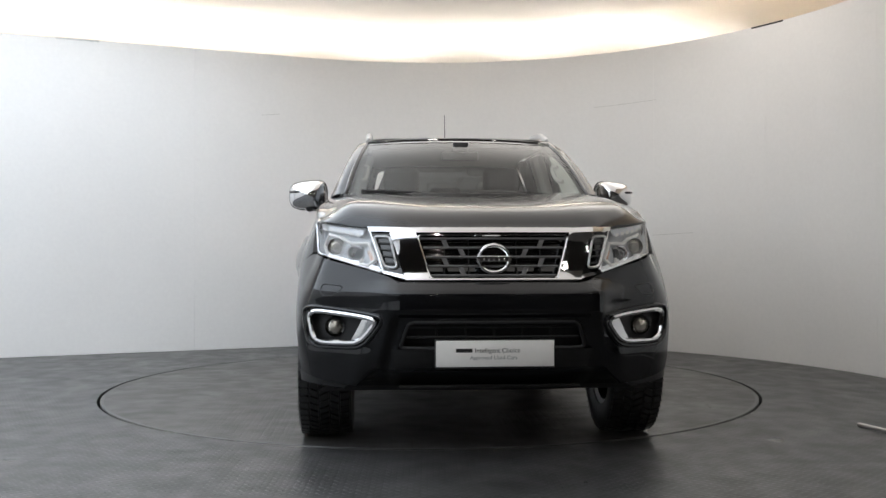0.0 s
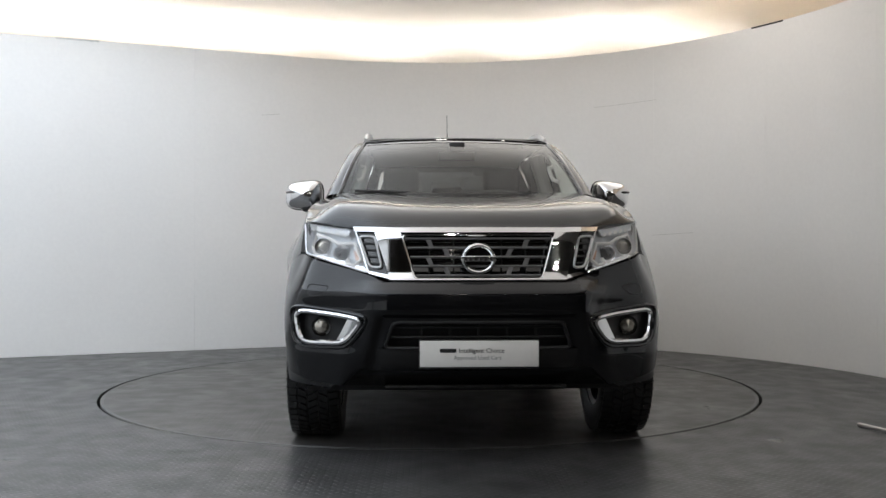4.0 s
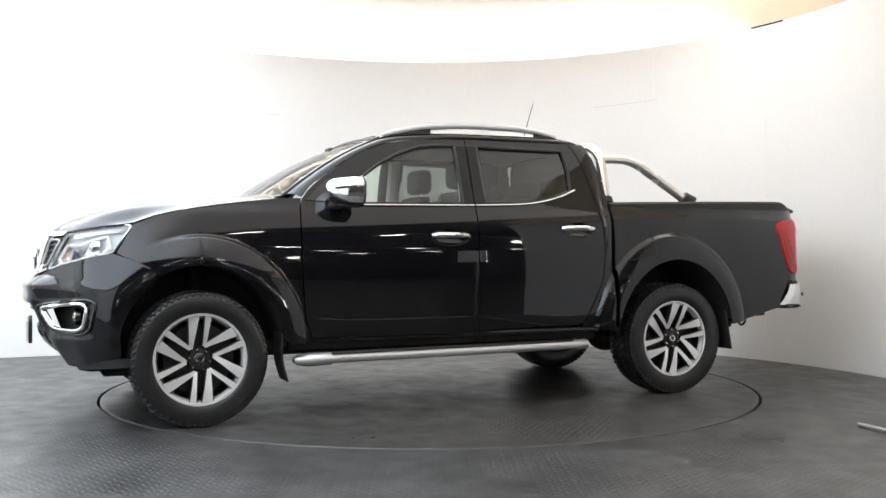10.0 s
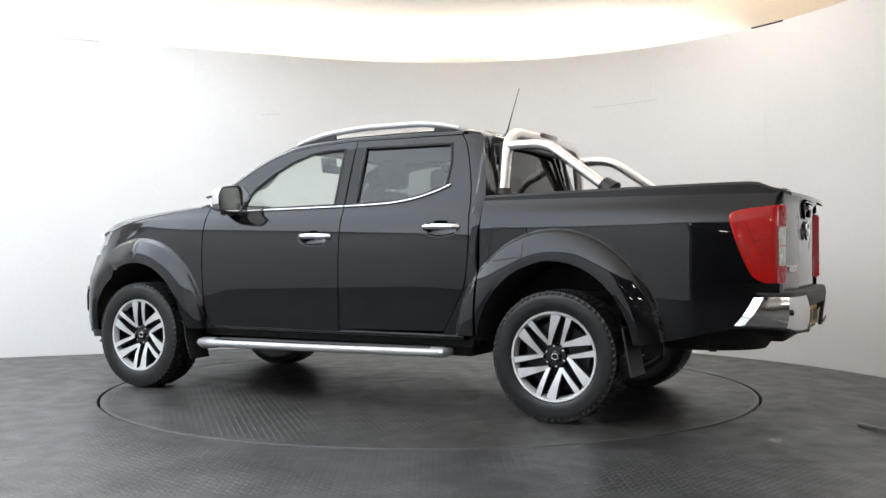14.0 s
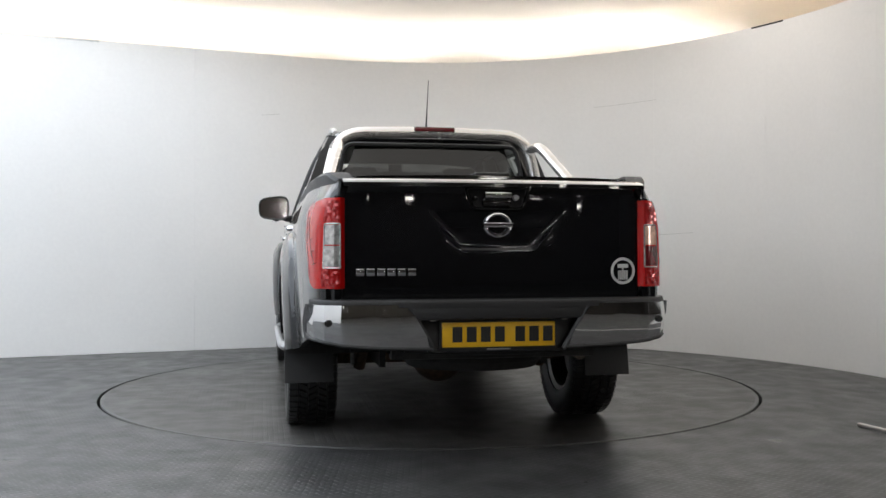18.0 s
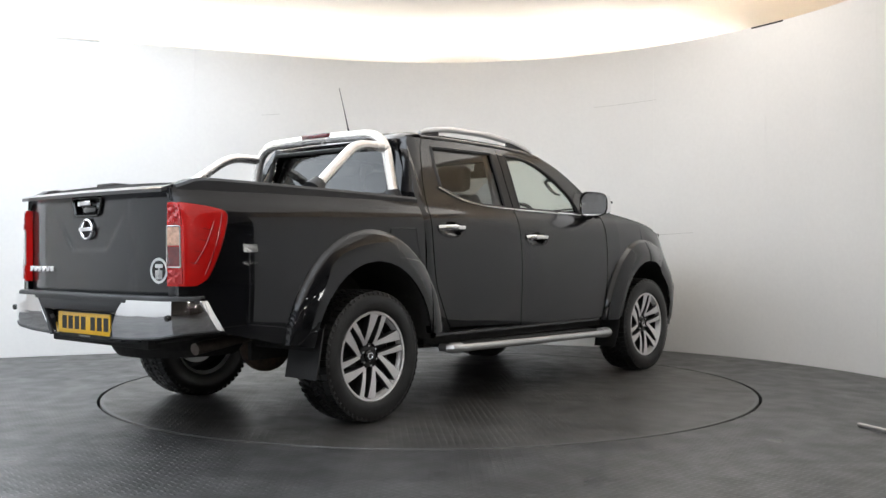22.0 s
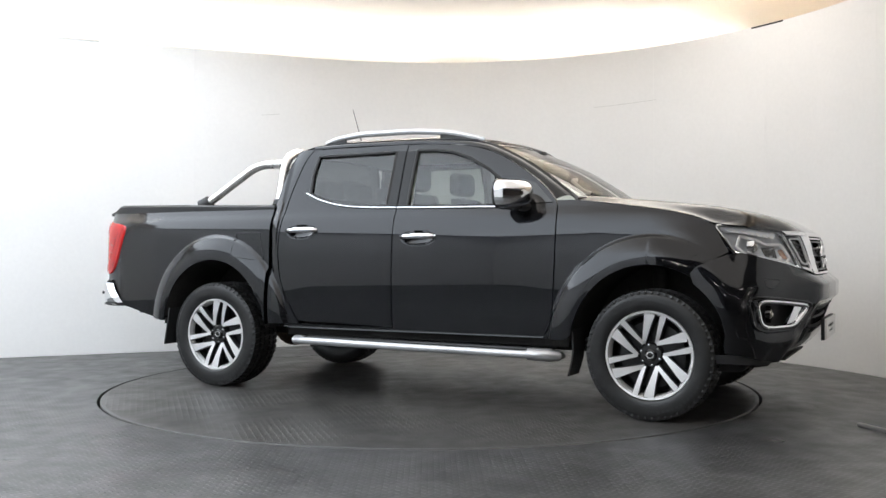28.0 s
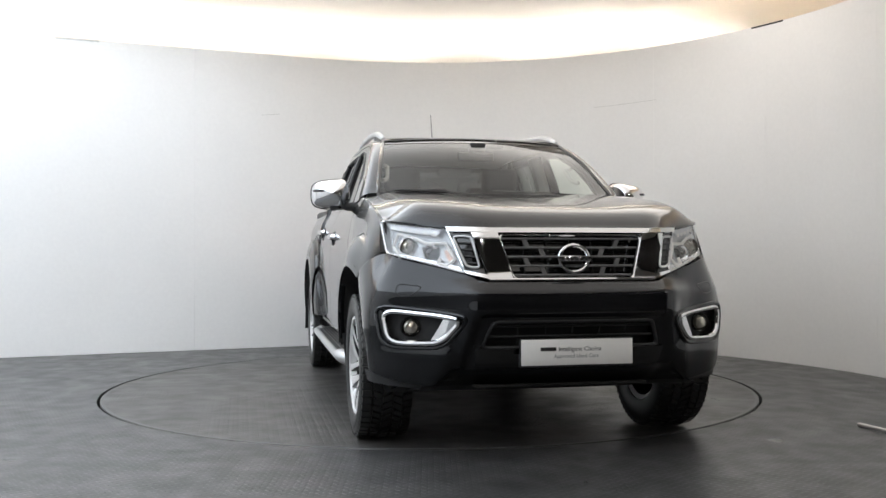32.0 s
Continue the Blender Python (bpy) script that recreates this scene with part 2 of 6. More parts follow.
# ---------- mesh helpers ----------
def smooth_curve(*pts):
    """A smooth function through a few (x, value) pairs."""
    xs = np.array([p[0] for p in pts], float)
    ys = np.array([p[1] for p in pts], float)
    if xs[0] > xs[-1]:
        xs, ys = xs[::-1], ys[::-1]
    d = np.diff(ys) / np.diff(xs)
    m = np.zeros(len(xs))
    m[0], m[-1] = d[0], d[-1]
    for i in range(1, len(xs) - 1):
        m[i] = 0.0 if d[i - 1] * d[i] <= 0 else 2 * d[i - 1] * d[i] / (d[i - 1] + d[i])

    def at(x):
        x = min(max(x, xs[0]), xs[-1])
        i = min(int(np.searchsorted(xs, x, side="right")) - 1, len(xs) - 2)
        h = xs[i + 1] - xs[i]
        t = (x - xs[i]) / h
        return float((2 * t ** 3 - 3 * t ** 2 + 1) * ys[i] + (t ** 3 - 2 * t ** 2 + t) * h * m[i]
                     + (3 * t ** 2 - 2 * t ** 3) * ys[i + 1] + (t ** 3 - t ** 2) * h * m[i + 1])
    return at


def lerp(a, b, t):
    return a + (b - a) * t


def step01(x, a, b):
    t = min(max((x - a) / (b - a), 0.0), 1.0)
    return t * t * (3 - 2 * t)


def part(name, bm, material, parent=None, label="", sharp=32.0):
    """Links a bmesh as one mesh object, under a thing or a part."""
    bmesh.ops.recalc_face_normals(bm, faces=bm.faces[:])
    me = bpy.data.meshes.new(name)
    bm.to_mesh(me)
    bm.free()
    me.polygons.foreach_set("use_smooth", [True] * len(me.polygons))
    me.set_sharp_from_angle(angle=radians(sharp))
    me.materials.append(material)
    ob = new(name, me)
    if parent is not None:
        ob.parent = parent
    if label:
        tagged(ob, label)
    return ob


def empty(name, m=None):
    ob = new(name)
    if m is not None:
        ob.matrix_basis = m
    return ob


def sheet(fn, nu, nv, back=None, hole=None, bm=None):
    """A grid over u, v in 0..1; back: the vector along which its rim is folded; hole: faces to leave out."""
    bm = bm or bmesh.new()
    vs = [[bm.verts.new(fn(i / nu, j / nv)) for j in range(nv + 1)] for i in range(nu + 1)]
    made = []
    for i in range(nu):
        for j in range(nv):
            q = (vs[i][j], vs[i + 1][j], vs[i + 1][j + 1], vs[i][j + 1])
            if hole and hole(sum((v.co for v in q), Vector()) / 4):
                continue
            made.append(bm.faces.new(q))
    loose = [v for row in vs for v in row if not v.link_faces]
    for v in loose:
        bm.verts.remove(v)
    if back is not None:
        rim = list({e for f in made for e in f.edges if e.is_boundary})
        g = bmesh.ops.extrude_edge_only(bm, edges=rim)["geom"]
        bmesh.ops.translate(bm, vec=Vector(back), verts=[x for x in g if isinstance(x, bmesh.types.BMVert)])
    return bm


def slab(fn, nu, nv, back):
    """As sheet, but closed behind as well."""
    bm = sheet(fn, nu, nv)
    g = bmesh.ops.extrude_face_region(bm, geom=bm.faces[:] + bm.edges[:] + bm.verts[:])["geom"]
    bmesh.ops.translate(bm, vec=Vector(back), verts=[x for x in g if isinstance(x, bmesh.types.BMVert)])
    return bm


def box(x0, x1, y0, y1, z0, z1, bevel=0.0, seg=2, bm=None):
    own = bmesh.new()
    bmesh.ops.create_cube(own, size=1)
    for v in own.verts:
        v.co = Vector((lerp(x0, x1, v.co.x + 0.5), lerp(y0, y1, v.co.y + 0.5), lerp(z0, z1, v.co.z + 0.5)))
    if bevel:
        bmesh.ops.bevel(own, geom=own.edges[:], offset=bevel, segments=seg, profile=0.5, affect="EDGES")
    return merge(bm, own)


def merge(bm, own):
    if bm is None:
        return own
    me = bpy.data.meshes.new("piece")
    own.to_mesh(me)
    own.free()
    bm.from_mesh(me)
    bpy.data.meshes.remove(me)
    return bm


def tube(path, radius, n=12, closed=False, flat=1.0, bm=None, cap=True):
    """A round (or, with flat, oval) bar along a path of points. radius: one number or one a point."""
    own = bmesh.new()
    pts = [Vector(p) for p in path]
    k = len(pts)
    rings, nrm = [], None
    for i, p in enumerate(pts):
        a = pts[(i - 1) % k] if closed or i else p
        b = pts[(i + 1) % k] if closed or i < k - 1 else p
        t = (b - a).normalized()
        if nrm is None:
            nrm = t.orthogonal().normalized() if abs(t.z) > 0.9 else t.cross(Vector((0, 0, 1))).normalized()
        nrm = (nrm - t * nrm.dot(t)).normalized()
        bi = t.cross(nrm)
        r = radius[i] if isinstance(radius, (list, tuple)) else radius
        rings.append([own.verts.new(p + nrm * (r * math.cos(2 * math.pi * j / n)) + bi * (r * flat * math.sin(2 * math.pi * j / n))) for j in range(n)])
    for i in range(k if closed else k - 1):
        for j in range(n):
            own.faces.new((rings[i][j], rings[i][(j + 1) % n], rings[(i + 1) % k][(j + 1) % n], rings[(i + 1) % k][j]))
    if cap and not closed:
        own.faces.new(rings[0])
        own.faces.new(rings[-1])
    return merge(bm, own)


def rounded(path, r=0.05, n=5, closed=False):
    """The same path with its corners rounded."""
    pts = [Vector(p) for p in path]
    k = len(pts)
    out = []
    for i, p in enumerate(pts):
        if not closed and i in (0, k - 1):
            out.append(p)
            continue
        a, b = pts[(i - 1) % k], pts[(i + 1) % k]
        ra, rb = min(r, (a - p).length * 0.48), min(r, (b - p).length * 0.48)
        pa, pb = p + (a - p).normalized() * ra, p + (b - p).normalized() * rb
        for j in range(n + 1):
            t = j / n
            out.append(pa * (1 - t) ** 2 + p * (2 * t * (1 - t)) + pb * t * t)
    return out


def lathe(profile, n=48, axis="y", bm=None):
    """A body of revolution; profile: (radius, place along the axis)."""
    own = bmesh.new()
    rings = []
    for r, a in profile:
        ring = []
        for j in range(n):
            c, s = r * math.cos(2 * math.pi * j / n), r * math.sin(2 * math.pi * j / n)
            ring.append(own.verts.new({"y": (c, a, s), "z": (c, s, a), "x": (a, c, s)}[axis]))
        rings.append(ring)
    for i in range(len(rings) - 1):
        for j in range(n):
            own.faces.new((rings[i][j], rings[i][(j + 1) % n], rings[i + 1][(j + 1) % n], rings[i + 1][j]))
    return merge(bm, own)


def prism(poly, depth, place, bm=None):
    """A flat polygon (a, b) pushed by depth; place maps (a, b, d) to the world."""
    own = bmesh.new()
    lo = [own.verts.new(place(a, b, 0.0)) for a, b in poly]
    hi = [own.verts.new(place(a, b, depth)) for a, b in poly]
    own.faces.new(lo)
    own.faces.new(hi)
    for i in range(len(poly)):
        j = (i + 1) % len(poly)
        own.faces.new((lo[i], lo[j], hi[j], hi[i]))
    return merge(bm, own)


def inside(poly, a, b):
    hit = False
    for i in range(len(poly)):
        (x1, y1), (x2, y2) = poly[i], poly[i - 1]
        if (y1 > b) != (y2 > b) and a < (x2 - x1) * (b - y1) / (y2 - y1) + x1:
            hit = not hit
    return hit


def moved(bm, m):
    bmesh.ops.transform(bm, matrix=m, verts=bm.verts[:])
    return bm


# ---------- the studio ----------
TOP = 2.96
CEIL = 3.35


def wall_line(q):
    """The plan of the curved wall, q metres along it: a straight run, a tight bend, a wider bend, a straight run."""
    a0 = radians(21.9)
    l1, r1, t1 = 6.0, 3.3, radians(66.9)
    r2, t2 = 4.0, radians(45.0)
    sx, sy = -1.2, 2.92
    if q < l1:
        k = q - l1
        return sx + k * math.cos(a0), sy + k * math.sin(a0), a0
    q -= l1
    cx, cy = sx + r1 * math.sin(a0), sy - r1 * math.cos(a0)
    if q < r1 * t1:
        a = a0 - q / r1
        return cx - r1 * math.sin(a), cy + r1 * math.cos(a), a
    q -= r1 * t1
    a = a0 - t1
    ex, ey = cx - r1 * math.sin(a), cy + r1 * math.cos(a)
    cx, cy = ex + r2 * math.sin(a), ey - r2 * math.cos(a)
    if q < r2 * t2:
        a = a - q / r2
        return cx - r2 * math.sin(a), cy + r2 * math.cos(a), a
    q -= r2 * t2
    a = a - t2
    ex, ey = cx - r2 * math.sin(a), cy + r2 * math.cos(a)
    return ex + q * math.cos(a), ey + q * math.sin(a), a


WALL_LEN = 6.0 + 3.3 * radians(66.9) + 4.0 * radians(45) + 2.6


def wall_at(q, off, z):
    x, y, a = wall_line(q)
    return x - off * math.sin(a), y + off * math.cos(a), z


def build_studio():
    # floor round the turntable, out into the hall
    bm = bmesh.new()
    n = 96
    ring = [[], []]
    for j in range(n):
        a = 2 * math.pi * j / n
        c, s = math.cos(a), math.sin(a)
        ring[0].append(bm.verts.new((2.268 * c, 2.268 * s, 0)))
        k = 26 / max(abs(c), abs(s))
        ring[1].append(bm.verts.new((k * c, k * s, 0)))
    for j in range(n):
        i = (j + 1) % n
        bm.faces.new((ring[0][j], ring[0][i], ring[1][i], ring[1][j]))
    floor = tagged(part("floor", bm, FLOOR), "dark grey studded rubber floor, sealed and scuffed", "floor", kind="structure")
    tagged(part("floor_pit", lathe([(2.268, -0.002), (2.267, -0.10), (0.001, -0.10)], 96, "z"), INK), "dark pit below the turntable", "floor", kind="structure")
    # turning disc
    bm = lathe([(0.0001, -0.06), (2.246, -0.06), (2.249, -0.003), (2.246, 0.0), (1.0, 0.0), (0.0001, 0.0)], 128, "z")
    disc = tagged(part("turntable", bm, DISC), "round dark worn turntable set flush in the floor under the pickup", "turntable")
    # curved wall: a backing with panels on it
    wall = tagged(part("wall_back", sheet(lambda u, v: wall_at(u * WALL_LEN, 0.012, 0.001 + v * (TOP - 0.008)), 160, 2), WHITE_WALL),
                  "white curved studio wall of smooth upright panels", "wall", kind="structure")
    count = 13
    for i in range(count):
        a, b = WALL_LEN * i / count + 0.0004, WALL_LEN * (i + 1) / count - 0.0004

        bm = bmesh.new()
        m = 18
        f0 = [[bm.verts.new(wall_at(lerp(a, b, k / m), off, z)) for k in range(m + 1)] for off, z in ((0, 0.003), (0, TOP), (0.010, TOP), (0.010, 0.003))]
        for r in range(4):
            for k in range(m):
                bm.faces.new((f0[r][k], f0[r][k + 1], f0[(r + 1) % 4][k + 1], f0[(r + 1) % 4][k]))
        for k in (0, m):
            bm.faces.new([f0[r][k] for r in range(4)])
        part("panel", bm, WHITE_WALL, wall)
    # outer skin gives the wall its thickness
    bm = sheet(lambda u, v: wall_at(u * WALL_LEN, 0.10, v * (TOP - 0.02)), 80, 1)
    part("rear_skin", bm, WHITE_WALL, wall)
    bm = sheet(lambda u, v: wall_at(u * WALL_LEN, lerp(0.011, 0.10, v), TOP - 0.004), 80, 1)
    part("top_cap", bm, WHITE_WALL, wall)
    # flat white wall behind the camera, to its left, and the side wall that joins it
    tagged(part("wall_front", box(-8.2, -2.25, -7.75, -7.60, 0, CEIL), WHITE_WALL), "plain white wall beside the opening to the hall", "wall", kind="structure")
    tagged(part("wall_side", box(-8.35, -8.2, -7.75, 1.6, 0, CEIL), WHITE_WALL), "plain white side wall of the studio", "wall", kind="structure")
    # ceiling above the wall's top, with the lit gap behind the wall
    tagged(part("ceiling", box(-8.4, 6.2, -7.75, 6.6, CEIL, CEIL + 0.1), CEILING), "cream painted ceiling lit from behind the curved wall", "ceiling", kind="structure")
    tagged(part("wall_outer", box(-8.4, 6.2, 6.6, 6.75, 0, CEIL + 0.1), WHITE_WALL), "plain wall behind the curved studio wall", "wall", kind="structure")
    # cove lamps behind the top of the wall
    for off, first in ((0.40, 0.5), (1.35, 0.9)):
        q = first
        while q < WALL_LEN - 0.6:
            x, y, a = wall_line(q)
            warm = q > 6.0 + 3.3 * radians(66.9) - 0.4
            lamp = empty("cove_lamp", pose(x - off * math.sin(a), y + off * math.cos(a), TOP - 0.12, 0, 0, math.degrees(a)))
            tagged(lamp, "slim fluorescent batten shining up at the ceiling behind the wall", "lamp", "cove lamps")
            part("housing", box(-0.56, 0.56, -0.05, 0.05, -0.04, 0.0, 0.006), SATIN, lamp)
            part("lamp_tube", tube([(-0.54, 0, 0.025), (0.54, 0, 0.025)], 0.018, 10), COVE_WARM if warm else COVE_LAMP, lamp)
            part("bracket", tube([(0, 0, -0.03), (0, 0, -TOP + 0.12)], 0.015, 8), SATIN, lamp)
            q += 1.2
    # unseen fill panel added at the ceiling, its far edge following the curved wall
    lamp = empty("ceiling_fill_panel", pose(0, 0, CEIL))
    tagged(lamp, "wide unseen glowing panel added at the ceiling as fill light", "lamp")
    plan = [wall_line(WALL_LEN * k / 400)[:2] for k in range(401)]
    x0, x1, y0 = -7.9, 3.0, -7.3

    def far_edge(x):
        return min(1.70, min((p[1] for p in plan if abs(p[0] - x) < 0.06), default=0.0) - 0.42) if x < 2.3 else min(1.70, max(p[1] for p in plan if abs(p[0] - x) < 0.06) - 0.42)

    # glowing sheet of the added fill, with a made-up edging
    part("cloth", slab(lambda u, v: (lerp(x0, x1, u), lerp(y0, far_edge(lerp(x0, x1, u)), v), -0.045), 48, 1, (0, 0, 0.025)), CEILING_FILL, lamp)
    for a in ((x0 - 0.05, x1 + 0.05, y0 - 0.05, y0), (x0 - 0.05, x0, y0, far_edge(x0)), (x1, x1 + 0.05, y0, far_edge(x1))):
        part("edge_profile", box(*a, -0.06, 0.0), SATIN, lamp)
    part("edge_profile", tube([(lerp(x0, x1, k / 48), far_edge(lerp(x0, x1, k / 48)) + 0.025, -0.03) for k in range(49)], 0.03, 6), SATIN, lamp)
    # the dark hall behind the camera
    tagged(part("wall_hall_back", box(-9, 24, -24.2, -24, 0, 6), HALL_DARK), "dark clad wall of the hall", "wall", kind="structure")
    tagged(part("wall_hall_left", box(-9.2, -9, -24, -7.75, 0, 6), HALL_DARK), "dark clad wall of the hall", "wall", kind="structure")
    tagged(part("wall_hall_right", box(24, 24.2, -24.2, 7, 0, 6), HALL_DARK), "dark clad wall of the hall", "wall", kind="structure")
    tagged(part("wall_hall_rear", box(6.2, 24, 6.6, 6.75, 0, 6), HALL_DARK), "dark clad wall of the hall", "wall", kind="structure")
    tagged(part("ceiling_hall", box(-9.2, 24.2, -24.2, 6.8, 6.0, 6.1), HALL_DARK), "dark roof of the hall", "ceiling", kind="structure")
    tagged(part("fascia", box(-8.4, 24, -7.80, -7.75, CEIL, 6.0), HALL_DARK), "dark fascia over the studio opening", "wall", kind="structure")
    for i in range(6):
        for j in range(5):
            lamp = empty("hall_lamp", pose(-3.5 + 3.7 * i, -9.4 - 3.2 * j, 3.7 - 0.34 * j, 0, 0, 90 if (i + j) % 2 else 0))
            tagged(lamp, "small fluorescent batten hanging in the dark hall", "lamp", "hall lamps")
            part("housing", box(-0.33, 0.33, -0.05, 0.05, 0.02, 0.06, 0.008), SATIN, lamp)
            part("lamp_tube", tube([(-0.30, 0, 0), (0.30, 0, 0)], 0.024, 8), HALL_LAMP, lamp)
            part("cable", tube([(0, 0, 0.06), (0, 0, 2.3 + 0.34 * j)], 0.006, 5), INK, lamp)
    # lamp stand whose foot reaches over the floor beside the turntable
    st = empty("studio_lamp_stand", pose(2.64, -3.10, 0))
    tagged(st, "aluminium tripod stand with a lit softbox", "lamp")
    for k in range(3):
        a = radians(102.0 + 120 * k)
        c, s = math.cos(a), math.sin(a)
        part("leg", tube([(0.05 * c, 0.05 * s, 0.075), (0.7 * c, 0.7 * s, 0.028), (1.44 * c, 1.44 * s, 0.012)], [0.012, 0.012, 0.011], 10), STAND_METAL, st)
    part("pole", tube([(0, 0, 0.02), (0, 0, 1.15)], 0.016, 12), STAND_METAL, st)
    part("collar", lathe([(0.001, 0.05), (0.035, 0.05), (0.035, 0.11), (0.001, 0.11)], 16, "z"), PLASTIC, st)
    bm = bmesh.new()
    rings = [[bm.verts.new((sx * w, d, 1.144 + sz * h)) for sx, sz in ((-1, -1), (1, -1), (1, 1), (-1, 1))] for w, h, d in ((0.135, 0.135, 0.13), (0.05, 0.05, -0.10))]
    for i in range(4):
        bm.faces.new((rings[0][i], rings[0][(i + 1) % 4], rings[1][(i + 1) % 4], rings[1][i]))
    bm.faces.new(rings[1])
    turn = Matrix.Rotation(radians(66), 4, "Z")
    part("softbox_shell", moved(bm, turn), PLASTIC, st)
    part("softbox_front", moved(box(-0.132, 0.132, 0.115, 0.128, 1.012, 1.276), turn), SOFTBOX, st)
    # unseen slats and hood plates added to narrow the softbox's beam
    for k in range(25):
        x = -0.132 + 0.011 * k
        part("added_louvre", moved(box(x - 0.0005, x + 0.0005, 0.130, 0.185, 1.010, 1.278), turn), INK, st)
    for z in (1.008, 1.280):
        part("hood", moved(box(-0.134, 0.134, 0.130, 0.185, z - 0.002, z + 0.002), turn), INK, st)
    # dark slots along the top of the wall, and faint scuffs on it
    def near(px, py):
        return min((math.hypot(wall_line(0.01 * k)[0] - px, wall_line(0.01 * k)[1] - py), 0.01 * k) for k in range(int(WALL_LEN * 100)))[1]
    for px, py, half in ((2.90, 1.40, 0.17), (-3.30, 2.07, 0.19)):
        q = near(px, py)
        bm = slab(lambda u, v: wall_at(q + lerp(-half, half, u), -0.002, lerp(TOP - 0.012, TOP + 0.003, v)), 8, 1, (0.0, 0.006, 0))
        part("cable_slot", bm, PLASTIC if px > 0 else SCUFF, wall)
    for px, py, z, half in ((-1.62, 2.75, 2.34, 0.09), (1.90, 2.50, 2.42, 0.33), (2.30, 2.20, 1.12, 0.22), (1.62, 2.66, 1.10, 0.10)):
        q = near(px, py)
        bm = sheet(lambda u, v: wall_at(q + lerp(-half, half, u), -0.002, z + lerp(0, 0.02, u) + lerp(0, 0.005, v)), 8, 1)
        part("scuff", bm, SCUFF, wall)
    rim = lathe([(2.225, 0.0012), (2.243, 0.0016), (2.247, -0.002), (2.2475, -0.05)], 160, "z")
    part("edge_ring", rim, RUST_FREE, disc, "dark steel edge ring")
    return disc


disc = build_studio()


# ---------- the pickup: x ahead, y to its left, z up, origin on the floor midway between the axles ----------
AXLE, HUB, WHEEL_Y = 1.575, 0.372, 0.785

side_profile = smooth_curve((0.36, 0.860), (0.45, 0.871), (0.60, 0.882), (0.80, 0.887), (0.95, 0.884), (1.05, 0.875), (1.12, 0.862),
                            (1.18, 0.846), (1.235, 0.818), (1.35, 0.775), (1.50, 0.722), (1.62, 0.676), (1.70, 0.640))
front_taper = smooth_curve((1.2, 0.0), (1.55, 0.008), (1.80, 0.030), (1.92, 0.045), (2.05, 0.085))
tail_taper = smooth_curve((-2.78, 0.130), (-2.735, 0.090), (-2.65, 0.058), (-2.5, 0.033), (-2.3, 0.012), (-2.15, 0.003), (-1.95, 0.0))


def arch_ratio(x, z):
    """How far a point lies from the nearer wheel-arch lip, 1 on the lip itself."""
    cx = AXLE if x > 0 else -AXLE
    h = 0.515 if x > 0 else 0.535
    w = 0.475 if x > cx else 0.465
    if x < 0:
        w = 0.47
    dz = z - HUB
    return math.sqrt(((x - cx) / w) ** 2 + (dz / h) ** 2)


def lip_z(x):
    """The height of the wheel-arch lip at x."""
    cx = AXLE if x > 0 else -AXLE
    h = 0.515 if x > 0 else 0.535
    w = (0.475 if x > cx else 0.465) if x > 0 else 0.47
    k = 1 - ((x - cx) / w) ** 2
    return HUB + h * math.sqrt(k) if k > 0 else -1.0


def nose_swell(x, z):
    """How far the soft forward end of the front flare has risen, 0 to 1."""
    return step01((1.64 - arch_ratio(x, z)) / 0.58, 0.0, 1.0)


def flare(x, z):
    """How far the wheel-arch flare stands out: a crisp lip, soft towards the nose."""
    t = min(1.0, max(0.0, (1.335 - arch_ratio(x, z)) / 0.30))
    crisp = 0.020 * step01(t, 0.0, 0.16) + (0.052 if x > 0 else 0.042) * math.sin(t * math.pi / 2)
    if x < 1.55:
        return crisp
    return lerp(crisp, 0.044 * nose_swell(x, z), step01(x, 1.58, 1.90))


def skin(x, z):
    """Half the width of the body."""
    y = side_profile(z)
    if x > 1.2:
        y -= front_taper(x)
    if x < -1.95:
        y -= tail_taper(x)
    if x < -1.05:
        y += 0.012 * step01(z, 0.9, 1.2)
    y += 0.003 * math.exp(-((z - 1.12) / 0.05) ** 2) * step01(x, -2.6, -2.2) * (1 - step01(x, 1.2, 1.6))
    y += flare(x, z)
    if x > AXLE:
        # the flare keeps its width where the wing tapers towards the nose
        y += 0.45 * front_taper(x) * nose_swell(x, z)
    y -= 0.0015 * math.exp(-((z - 0.63) / 0.09) ** 2) * step01(x, -1.0, -0.7) * (1 - step01(x, 0.7, 1.0))
    return y


# the nose in plan: how far it falls back, against the distance from the middle
nose_drop = smooth_curve((0.0, 0.0), (0.30, 0.010), (0.42, 0.027), (0.47, 0.046), (0.53, 0.088), (0.65, 0.186), (0.75, 0.280), (0.82, 0.405), (0.86, 0.50), (0.90, 0.62))
nose_face = smooth_curve((0.29, 2.13), (0.33, 2.19), (0.39, 2.29), (0.45, 2.375), (0.53, 2.418), (0.62, 2.448), (0.70, 2.476), (0.77, 2.474), (0.81, 2.440), (0.84, 2.405), (0.90, 2.388), (1.03, 2.360), (1.10, 2.335))
corner_face = smooth_curve((0.30, 2.355), (0.38, 2.412), (0.46, 2.446), (0.55, 2.458), (0.65, 2.463), (0.74, 2.458), (0.82, 2.437), (0.95, 2.392), (1.03, 2.362), (1.10, 2.335))
nose_width = smooth_curve((0.30, 1.0), (0.5, 1.025), (0.75, 1.03), (0.95, 1.01), (1.12, 1.0))


